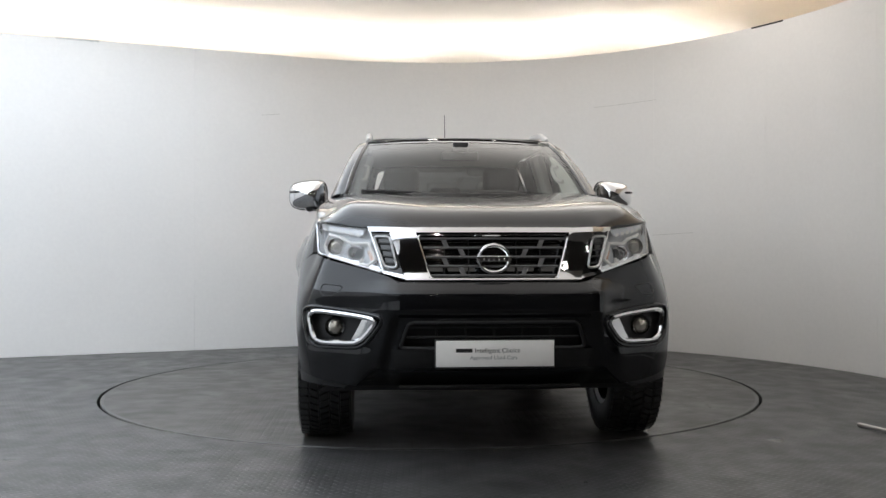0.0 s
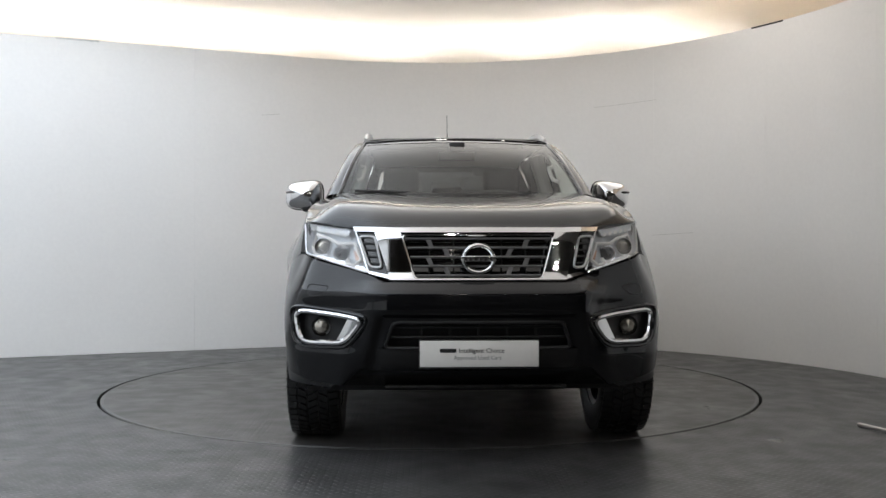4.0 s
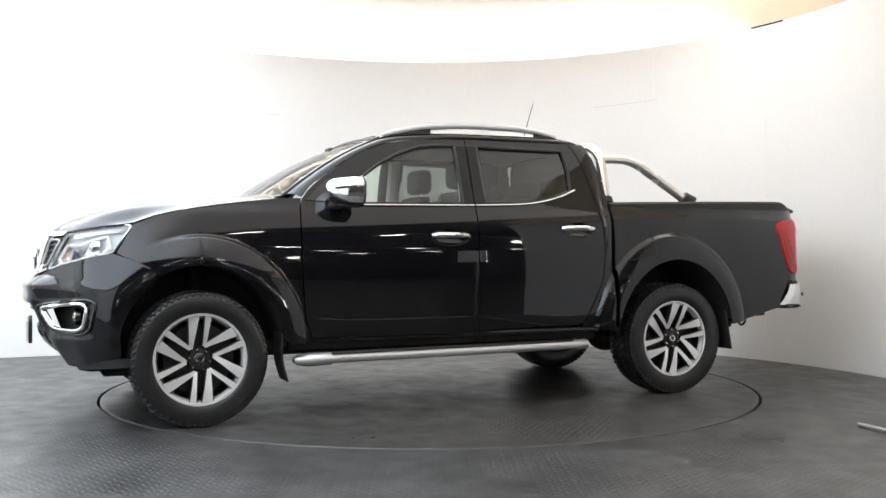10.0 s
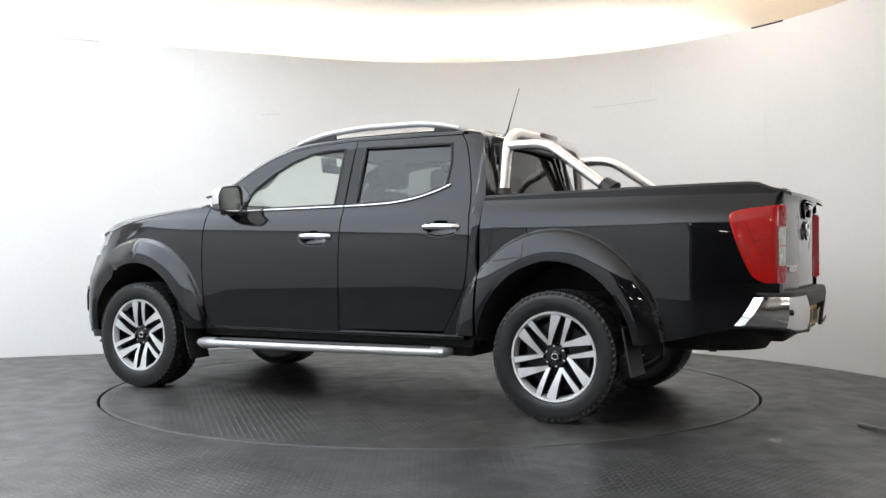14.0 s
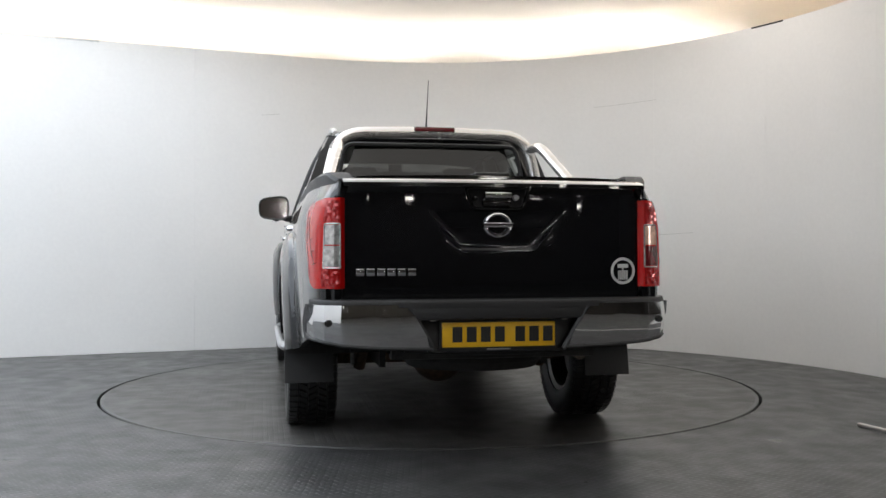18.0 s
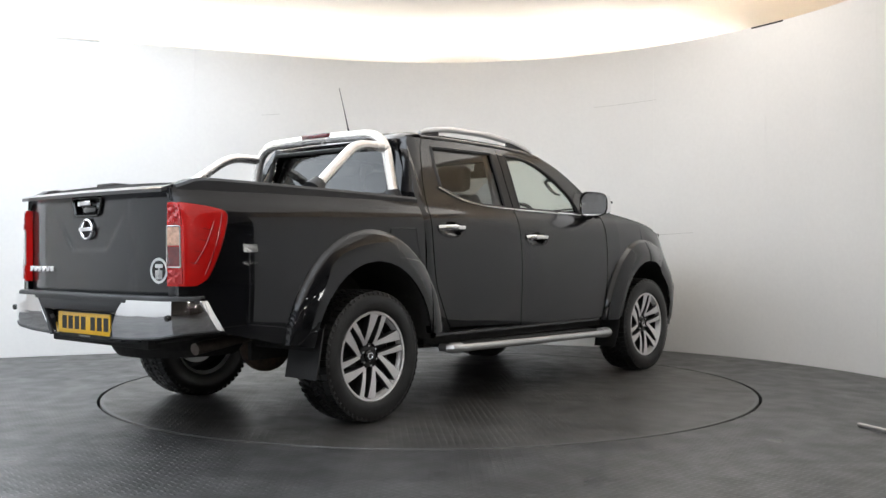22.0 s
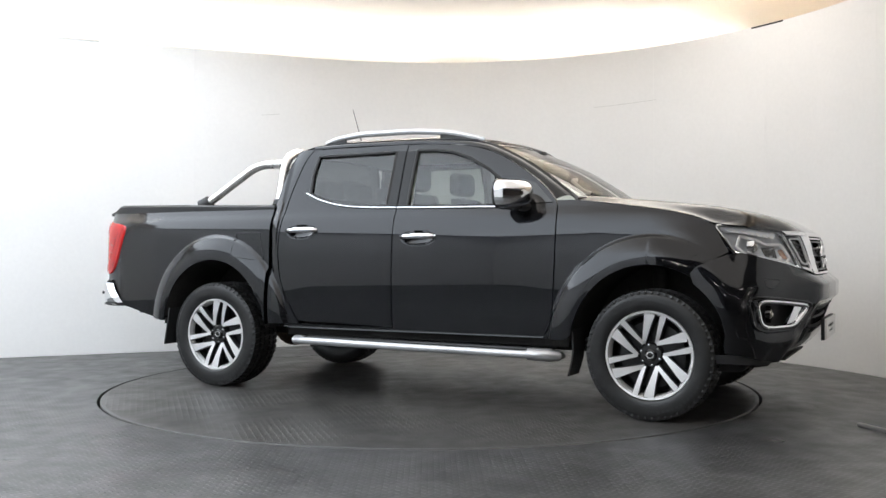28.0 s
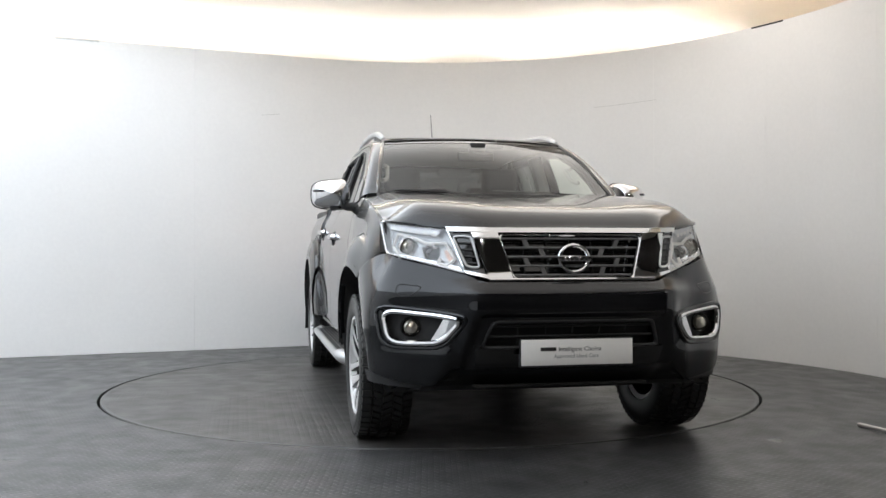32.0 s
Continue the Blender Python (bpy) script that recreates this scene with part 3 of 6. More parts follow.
def corner_out(x, y, z, share=1.0):
    """Carries the nose's corner out to the width of the front flare."""
    if x > 2.30 or abs(y) < 0.5:
        return y
    target = lerp(side_profile(z) + 0.036, skin(x, z), step01(z, 0.58, 0.97))
    return math.copysign(lerp(abs(y), target, share * step01(2.30 - x, 0.0, 0.34)), y)


def nose(s, z, d=0.0):
    """A point of the nose: s across (signed), z up, d outwards."""
    x, y, z = bare_nose(s, z, d)
    return x, corner_out(x, y, z, 1 - step01(z, 0.82, 0.87)), z


def bare_nose(s, z, d=0.0):
    """The same before its corner is carried outwards."""
    def flat(a):
        k = abs(a)
        return lerp(nose_face(z), corner_face(z), step01(k, 0.46, 0.62)) - nose_drop(k), math.copysign(k * lerp(1.0, nose_width(z), step01(k, 0.55, 0.85)), a)
    x, y = flat(s)
    x1, y1 = flat(s + 0.004)
    x0, y0 = flat(s - 0.004)
    t = Vector((x1 - x0, y1 - y0, 0)).normalized()
    return x + t.y * d, y - t.x * d, z


def nose_patch(corners, d, nu=10, nv=6, back=(-0.03, 0, 0), closed=False):
    (a, za), (b, zb), (c, zc), (e, ze) = corners

    def fn(u, v):
        lo, hi = lerp(a, b, u), lerp(e, c, u)
        k = lerp(d[0], d[1], v) if isinstance(d, tuple) else d
        return nose(lerp(lo, hi, v), lerp(lerp(za, zb, u), lerp(ze, zc, u), v), k)
    return slab(fn, nu, nv, back) if closed else sheet(fn, nu, nv, back)


def nose_loop(corners, d, r, corner=0.03, flat=1.0):
    flat2 = rounded([(a, b, 0) for a, b in corners], corner, 4, True)
    dense = []
    for i in range(len(flat2)):
        p, q = flat2[i], flat2[(i + 1) % len(flat2)]
        m = max(1, int((q - p).length / 0.03))
        dense += [p.lerp(q, j / m) for j in range(m)]
    return tube([nose(p.x, p.y, d) for p in dense], r, 8, True, flat)


FOG = [(0.515, 0.655), (0.60, 0.545), (0.755, 0.540), (0.775, 0.690)]
GRILLE_TOP, GRILLE_LOW = 1.035, 0.832


def build_front(car):
    bumper_top = smooth_curve((0.0, 0.822), (0.40, 0.822), (0.49, 0.852), (0.60, 0.885), (0.72, 0.925), (0.80, 0.948), (0.835, 0.928), (0.86, 0.902), (0.885, 0.870), (0.90, 0.85))
    bumper_low = smooth_curve((0.0, 0.335), (0.45, 0.330), (0.66, 0.352), (0.80, 0.395), (0.90, 0.47))

    def relief(s, z):
        k = abs(s)
        edge = lerp(0.50, 0.43, step01(z, 0.45, 0.8))
        d = -0.030 * (1 - step01(k, edge - 0.03, edge + 0.02)) * step01(z, 0.40, 0.47) * (1 - step01(z, 0.655, 0.695))
        d -= 0.010 * step01(k, 0.48, 0.56) * (1 - step01(k, 0.76, 0.83)) * step01(z, 0.48, 0.54) * (1 - step01(z, 0.70, 0.76))
        d += 0.004 * math.exp(-((z - 0.775) / 0.025) ** 2)
        return d

    def fn(u, v):
        s = lerp(-0.885, 0.885, u)
        top, low = bumper_top(abs(s)), bumper_low(abs(s))
        x = nose_face(0.6) - nose_drop(abs(s))
        if x < AXLE + 0.474:
            low = max(low, lip_z(x))
        z = lerp(low, top, v)
        x, y, z = bare_nose(s, z, relief(s, z))
        y = corner_out(x, y, z)
        return x, y, z

    intake = [(-0.43, 0.525), (0.43, 0.525), (0.385, 0.645), (-0.385, 0.645)]

    pocket = [nose(a, b)[1:] for a, b in [(lerp(FOG[i][0], FOG[(i + 1) % 4][0], j / 5), lerp(FOG[i][1], FOG[(i + 1) % 4][1], j / 5)) for i in range(4) for j in range(5)]]

    def hole(c):
        return inside(intake, c.y, c.z) or inside(pocket, abs(c.y), c.z)
    part("front_bumper", sheet(fn, 200, 70, (-0.05, 0, 0), hole), PAINT, car, "glossy black front bumper")
    # lower intake: dark hollow, bars and a rim
    low = part("lower_intake", nose_patch([(-0.46, 0.50), (0.46, 0.50), (0.42, 0.67), (-0.42, 0.67)], -0.11, 20, 4), PLASTIC, car, "dark open lower air intake")
    part("rim", nose_loop(intake, -0.034, 0.009, 0.03), PLASTIC, low)
    for z in (0.575, 0.622):
        part("bar", tube([nose(lerp(-0.40, 0.40, i / 16), z, -0.05) for i in range(17)], 0.010, 8, flat=0.6), PLASTIC, low)
    for s in (-0.26, -0.13, 0.0, 0.13, 0.26):
        part("strut", tube([nose(s, 0.53, -0.06), nose(s, 0.645, -0.06)], 0.006, 6), PLASTIC, low)
    part("lower_bar", nose_patch([(-0.44, 0.415), (0.44, 0.415), (0.46, 0.520), (-0.46, 0.520)], -0.012, 24, 5, (-0.06, 0, 0)), GLOSS_BLACK, car, "gloss black bar below the intake")
    part("chin_guard", nose_patch([(-0.50, 0.295), (0.50, 0.295), (0.48, 0.345), (-0.48, 0.345)], -0.05, 24, 3, (-0.14, 0, 0.0)), PLASTIC, car, "matt black chin guard")
    for sg in (-1, 1):
        part("corner_guard", nose_patch([(sg * 0.52, 0.315), (sg * 0.80, 0.345), (sg * 0.83, 0.395), (sg * 0.52, 0.36)], -0.035, 12, 3, (-0.10, 0, 0.0)), PLASTIC, car)
        # washer cover and parking notch on the bumper
        loop = [(sg * 0.655, 0.800), (sg * 0.735, 0.812), (sg * 0.742, 0.760), (sg * 0.70, 0.752)]
        part("washer_cover", nose_loop(loop, 0.002, 0.0022, 0.02), INK, car)
    # grille
    g = part("grille", nose_patch([(-0.29, GRILLE_LOW), (0.29, GRILLE_LOW), (0.35, GRILLE_TOP), (-0.35, GRILLE_TOP)], -0.055, 20, 6), GLOSS_BLACK, car, "black slatted grille in a chrome surround")
    rows = 5
    for i in range(rows):
        z = lerp(GRILLE_LOW + 0.020, GRILLE_TOP - 0.018, i / (rows - 1))
        w = lerp(0.275, 0.335, (z - GRILLE_LOW) / (GRILLE_TOP - GRILLE_LOW))
        part("slat", tube([nose(lerp(-w, w, k / 20), z, -0.004) for k in range(21)], 0.0078, 8, flat=0.75), GRILLE_GREY, g)
        if i < rows - 1:
            zz = z + 0.021
            for s in ((-0.21, 0.21) if i % 2 else (-0.135, 0.135)):
                lean = math.copysign(0.014, s)
                part("link", nose_patch([(s - 0.011, zz - 0.016), (s + 0.011, zz - 0.016), (s + 0.011 + lean, zz + 0.016), (s - 0.011 + lean, zz + 0.016)], 0.001, 2, 2, (-0.008, 0, 0)), GRILLE_GREY, g)
    for s in (-0.22, -0.11, 0.0, 0.11, 0.22):
        part("rib", tube([nose(s, GRILLE_LOW, -0.045), nose(s, GRILLE_TOP, -0.045)], 0.003, 6), INK, g)
    part("inner_rim", nose_loop([(-0.285, GRILLE_LOW), (0.285, GRILLE_LOW), (0.345, GRILLE_TOP), (-0.345, GRILLE_TOP)], 0.006, 0.007, 0.03), CHROME, g)
    part("top_bar", nose_patch([(-0.36, 1.046), (0.36, 1.046), (0.37, 1.068), (-0.37, 1.068)], (0.018, 0.014), 24, 3), CHROME, g)
    for sg in (-1, 1):
        part("top_bar_end", nose_patch([(sg * 0.36, 1.046), (sg * 0.545, 1.053), (sg * 0.56, 1.074), (sg * 0.37, 1.068)], (0.018, 0.013), 10, 3), CHROME, g)
        part("chrome_arm", nose_patch([(sg * 0.288, 0.838), (sg * 0.395, 0.842), (sg * 0.458, 1.046), (sg * 0.346, 1.046)], (0.012, 0.020), 8, 12), CHROME, g)
        part("side_vent", nose_patch([(sg * 0.40, 0.830), (sg * 0.485, 0.858), (sg * 0.548, 1.050), (sg * 0.455, 1.044)], -0.004, 6, 8), GLOSS_BLACK, g)
        part("vent_trim", nose_loop([(sg * 0.43, 0.885), (sg * 0.485, 0.890), (sg * 0.535, 1.030), (sg * 0.462, 1.028)], 0.006, 0.006, 0.02), SATIN, g)
        for z in (0.905, 0.935, 0.965, 0.995):
            a = lerp(0.435, 0.46, (z - 0.885) / 0.14)
            part("vent_slat", tube([nose(sg * a, z, 0.004), nose(sg * (a + 0.06), z + 0.004, 0.004)], 0.005, 6), PLASTIC, g)
        part("chrome_edge", nose_patch([(sg * 0.392, 0.836), (sg * 0.490, 0.862), (sg * 0.494, 0.874), (sg * 0.402, 0.856)], 0.010, 6, 2), CHROME, g)
    part("bottom_bar", tube([nose(lerp(-0.395, 0.395, k / 24), 0.834, 0.008) for k in range(25)], 0.0075, 8), CHROME, g)
    # round maker's badge: ring and cross bar
    bx = nose_face(0.927)
    bm = tube([(bx + 0.018, 0.068 * math.cos(2 * math.pi * i / 40), 0.927 + 0.060 * math.sin(2 * math.pi * i / 40)) for i in range(40)], 0.0095, 10, True)
    badge = part("badge", bm, CHROME, g, "chrome ring badge with a cross bar")
    part("badge_bar", box(bx + 0.008, bx + 0.030, -0.079, 0.079, 0.914, 0.940, 0.004), CHROME, g)
    part("badge_panel", moved(lathe([(0.0001, bx + 0.004), (0.054, bx + 0.004), (0.062, bx - 0.01)], 24, "x"), Matrix.Translation((0, 0, 0.927))), GLOSS_BLACK, g)
    for i in range(6):
        y0 = -0.064 + 0.0225 * i
        part("badge_mark", box(bx + 0.029, bx + 0.0315, y0, y0 + 0.014, 0.918, 0.936), INK, g)
    # front plate
    px = 2.438
    pl = part("front_plate", box(px, px + 0.012, -0.263, 0.263, 0.449, 0.565, 0.003), PLATE_WHITE, car, "white dealer plate with two lines of writing")
    part("plate_holder", box(px - 0.02, px - 0.0005, -0.268, 0.268, 0.440, 0.568, 0.003), PLASTIC, pl)
    part("brand_bar", box(px + 0.0122, px + 0.0128, -0.175, -0.102, 0.513, 0.530), INK, pl)
    for words, z, size, y0, m in (("Intelligent Choice", 0.512, 0.0285, -0.092, INK), ("Approved Used Cars", 0.482, 0.0245, -0.113, GREY_INK)):
        cu = bpy.data.curves.new("plate_words", "FONT")
        cu.body, cu.size, cu.extrude = words, size, 0.0004
        tmp = bpy.data.objects.new("plate_words", cu)
        me = bpy.data.meshes.new_from_object(tmp)
        bpy.data.objects.remove(tmp)
        me.materials.append(m)
        ob = new("plate_words", me)
        ob.parent = pl
        ob.matrix_basis = Matrix(((0, 0, 1, px + 0.0127), (1, 0, 0, y0), (0, 1, 0, z), (0, 0, 0, 1)))
    # lamps
    for sg in (-1, 1):
        H = [(sg * 0.492, 0.862), (sg * 0.800, 0.952), (sg * 0.822, 1.108), (sg * 0.560, 1.066)]
        lamp = part("headlamp", nose_patch(H, -0.040, 20, 8, (0.0, 0, 0)), REFLECTOR, car, "clear headlamp with chrome reflector and projector lens")
        # housing walls round the edge
        rim = nose_loop(H, -0.004, 0.0065, 0.02)
        part("lamp_rim", rim, CHROME, lamp)
        wall = bmesh.new()
        loop = []
        for i in range(4):
            (a, za), (b, zb) = H[i], H[(i + 1) % 4]
            loop += [(lerp(a, b, j / 8), lerp(za, zb, j / 8)) for j in range(8)]
        f = [wall.verts.new(nose(a, b, 0.0)) for a, b in loop]
        r = [wall.verts.new(nose(a, b, -0.041)) for a, b in loop]
        for i in range(len(loop)):
            j = (i + 1) % len(loop)
            wall.faces.new((f[i], f[j], r[j], r[i]))
        part("lamp_wall", wall, LAMP_TRIM, lamp)
        lens = part("lamp_lens", nose_patch(H, 0.004, 20, 8, None), LAMP_GLASS, lamp)
        lens.visible_shadow = False
        # projector
        c = Vector(nose(sg * 0.729, 0.982, -0.026))
        bm = lathe([(0.0001, 0.032), (0.018, 0.028), (0.030, 0.014), (0.034, 0.0)], 28, "x")
        part("projector_lens", moved(bm, Matrix.Translation(c)), BULB, lamp)
        bm = lathe([(0.034, 0.0), (0.037, 0.016), (0.041, 0.017), (0.044, 0.008), (0.047, -0.02)], 28, "x")
        part("projector_ring", moved(bm, Matrix.Translation(c)), CHROME, lamp)
        c = Vector(nose(sg * 0.640, 0.950, -0.030))
        part("reflector", moved(lathe([(0.0001, -0.012), (0.022, -0.008), (0.036, 0.010), (0.040, 0.012)], 24, "x"), Matrix.Translation(c)), CHROME, lamp)
        part("indicator", nose_patch([(sg * 0.535, 0.910), (sg * 0.572, 0.918), (sg * 0.588, 0.962), (sg * 0.560, 0.970)], -0.034, 4, 4), AMBER, lamp)
        path = [(sg * a, b) for a, b in ((0.760, 0.930), (0.786, 0.985), (0.766, 1.042), (0.690, 1.018), (0.656, 0.996), (0.575, 0.996), (0.539, 0.922), (0.575, 0.894), (0.612, 0.902), (0.598, 0.935))]
        dense = []
        for i in range(len(path) - 1):
            for j in range(5):
                dense.append(nose(lerp(path[i][0], path[i + 1][0], j / 5), lerp(path[i][1], path[i + 1][1], j / 5), -0.022))
        part("light_guide", tube(dense, 0.0085, 8), PLATE_WHITE, lamp, "white boomerang light guide")
        part("lamp_mask", nose_patch([(sg * 0.612, 0.918), (sg * 0.668, 0.930), (sg * 0.676, 0.980), (sg * 0.605, 0.976)], -0.036, 4, 4), ALLOY_DARK, lamp)
        part("eyelid", nose_patch([(sg * 0.60, 1.034), (sg * 0.79, 1.064), (sg * 0.805, 1.096), (sg * 0.585, 1.060)], -0.012, 10, 3), LAMP_TRIM, lamp)
        for k in range(6):
            a, b = lerp(0.615, 0.775, k / 5), lerp(1.034, 1.066, k / 5)
            part("light_cell", nose_patch([(sg * (a - 0.010), b - 0.006), (sg * (a + 0.008), b - 0.003), (sg * (a + 0.012), b + 0.013), (sg * (a - 0.006), b + 0.010)], -0.009, 2, 2, (-0.004, 0, 0)), PLATE_WHITE, lamp)
        part("lower_lid", nose_patch([(sg * 0.510, 0.872), (sg * 0.75, 0.928), (sg * 0.765, 0.950), (sg * 0.525, 0.890)], -0.020, 10, 2), CHROME, lamp)
        # fog lamp pocket
        fp = [(sg * a, b) for a, b in FOG]
        pocket = part("fog_lamp", nose_patch([fp[1], fp[2], fp[3], fp[0]], -0.080, 8, 8, None), PLASTIC, car, "fog lamp in a dark pocket with a chrome surround")
        w = bmesh.new()
        loop = []
        for i in range(4):
            (a, za), (b, zb) = fp[i], fp[(i + 1) % 4]
            loop += [(lerp(a, b, j / 6), lerp(za, zb, j / 6)) for j in range(6)]
        f = [w.verts.new(nose(a, b, 0.004)) for a, b in loop]
        r = [w.verts.new(nose(a, b, -0.082)) for a, b in loop]
        for i in range(len(loop)):
            j = (i + 1) % len(loop)
            w.faces.new((f[i], f[j], r[j], r[i]))
        part("pocket_wall", w, PLASTIC, pocket)
        part("chrome_surround", nose_loop(fp, 0.0, 0.0125, 0.045), CHROME, pocket, "bright chrome surround")
        part("surround_flare", nose_patch([(sg * 0.607, 0.552), (sg * 0.640, 0.552), (sg * 0.592, 0.662), (sg * 0.522, 0.654)], (-0.004, -0.012), 5, 6, None), CHROME, pocket, "chrome inner flare")
        part("outer_lip", nose_loop([(sg * 0.485, 0.665), (sg * 0.592, 0.522), (sg * 0.772, 0.518), (sg * 0.797, 0.712)], -0.004, 0.010, 0.05), PAINT, pocket)
        c = Vector(nose(sg * 0.690, 0.612, -0.050))
        part("fog_bulb", moved(lathe([(0.0001, 0.020), (0.026, 0.012), (0.036, 0.0), (0.037, -0.02)], 24, "x"), Matrix.Translation(c)), BULB, pocket)
        part("fog_ring", moved(lathe([(0.036, 0.004), (0.045, 0.006), (0.048, -0.02)], 24, "x"), Matrix.Translation(c)), GLOSS_BLACK, pocket)


def hood_front(y):
    return nose_face(1.07) - nose_drop(abs(y)) + 0.004


hood_side = smooth_curve((1.05, 1.275), (1.30, 1.248), (1.60, 1.205), (1.80, 1.165), (1.93, 1.122))
hood_mid = smooth_curve((1.10, 1.300), (1.30, 1.279), (1.60, 1.249), (1.90, 1.212), (2.10, 1.180), (2.22, 1.152), (2.31, 1.118), (2.37, 1.078))


def build_hood(car):
    def fn(u, v):
        k = lerp(-1.0, 1.0, v)
        far = lerp(hood_front(0.80), 1.115, u ** 1.3)
        wide = skin(min(far, 1.93), hood_side(min(far, 1.93))) - 0.007
        y = k * lerp(min(0.812, wide), wide, min(1.0, 4 * u))
        k = abs(k)
        xf, xb = hood_front(k * 0.80), 1.235 - 0.12 * k ** 2
        x = lerp(xf, xb, u ** 1.3)
        z0 = hood_mid(x) + 0.009 * math.exp(-((abs(y) - 0.54) / 0.20) ** 2) * step01(xf - x, 0.0, 0.35) - 0.005 * (1 - step01(abs(y), 0.15, 0.5)) * step01(xf - x, 0.05, 0.4)
        zs = hood_side(min(x, 1.93))
        z = lerp(z0, min(zs, z0), step01(k, 0.78, 1.0) ** 1.2)
        zf = 1.069 + 0.040 * max(0.0, (k * 0.81 - 0.55) / 0.26)
        z = lerp(zf, max(z, zf), 1 - math.exp(-(xf - x) / 0.055))
        return x, y, z
    part("hood", sheet(fn, 50, 60, (0, 0, -0.010)), PAINT, car, "glossy black bonnet with two raised shoulders")
    # cowl below the windscreen, wipers
    bm = sheet(lambda u, v: (1.225 - 0.12 * (abs(lerp(-1, 1, v))) ** 2 - 0.10 * u, lerp(-0.74, 0.74, v), 1.268 + 0.012 * u), 4, 24)
    part("cowl", bm, PLASTIC, car)
    for y0, y1 in ((0.50, -0.05), (-0.12, -0.62)):
        part("wiper", tube([(1.175, y0, 1.288), (1.165, lerp(y0, y1, 0.5), 1.305), (1.145, y1, 1.312)], 0.008, 6), PLASTIC, car)


FRONT_WIN = [(0.70, 1.245), (-0.045, 1.258), (-0.040, 1.632), (0.10, 1.629), (0.22, 1.612), (0.36, 1.562), (0.50, 1.486), (0.62, 1.398), (0.675, 1.335)]
REAR_WIN = [(-0.205, 1.262), (-0.49, 1.270), (-0.66, 1.300), (-0.835, 1.362), (-0.845, 1.50), (-0.825, 1.628), (-0.20, 1.632)]
door_nose = smooth_curve((0.44, 0.915), (0.50, 0.955), (0.60, 0.985), (1.10, 1.005), (1.22, 1.000), (1.27, 0.985))
pillar_line = smooth_curve((1.27, 0.985), (1.335, 0.930), (1.40, 0.850), (1.48, 0.735), (1.555, 0.610), (1.60, 0.510), (1.635, 0.395), (1.655, 0.270), (1.668, 0.12), (1.678, -0.03))
door_tail = smooth_curve((0.46, -0.855), (0.60, -0.935), (0.80, -1.018), (1.00, -1.035), (1.30, -1.012), (1.50, -0.968), (1.62, -0.928), (1.682, -0.885))


def window_rim(poly, sg, grow, lift, r):
    pts = []
    for i in range(len(poly)):
        (a, b), (c, d) = poly[i], poly[(i + 1) % len(poly)]
        m = max(1, int(math.hypot(c - a, d - b) / 0.05))
        pts += [(lerp(a, c, j / m), lerp(b, d, j / m)) for j in range(m)]
    cx = sum(p[0] for p in pts) / len(pts)
    cz = sum(p[1] for p in pts) / len(pts)
    return tube([(x + grow * (x - cx), sg * (skin(x, z) + lift), z + grow * (z - cz)) for x, z in pts], r, 6, True)


def pane(poly, sg, inset):
    """A curved side pane that fills a window opening from just inside the skin."""
    xs = [p[0] for p in poly]
    x0, x1 = min(xs) - 0.012, max(xs) + 0.012

    def span(x):
        hits = []
        xx = min(max(x, min(xs) + 0.002), max(xs) - 0.002)
        for i in range(len(poly)):
            (a, b), (c, d) = poly[i], poly[(i + 1) % len(poly)]
            if (a - xx) * (c - xx) <= 0 and abs(a - c) > 1e-9:
                hits.append(b + (d - b) * (xx - a) / (c - a))
        return min(hits) - 0.012, max(hits) + 0.012

    def fn(u, v):
        x = lerp(x0, x1, u)
        lo, hi = span(x)
        z = lerp(lo, hi, v)
        return x, sg * (skin(x, z) - inset), z
    return sheet(fn, 24, 10)


DISH = (0.132, 0.054)
HANDLES = ((0.195, 1.055), (-0.718, 1.105))


def in_dish(x, z):
    return any(((x - a + 0.125) / DISH[0]) ** 2 + ((z - b + 0.006) / DISH[1]) ** 2 < 0.66 for a, b in HANDLES)


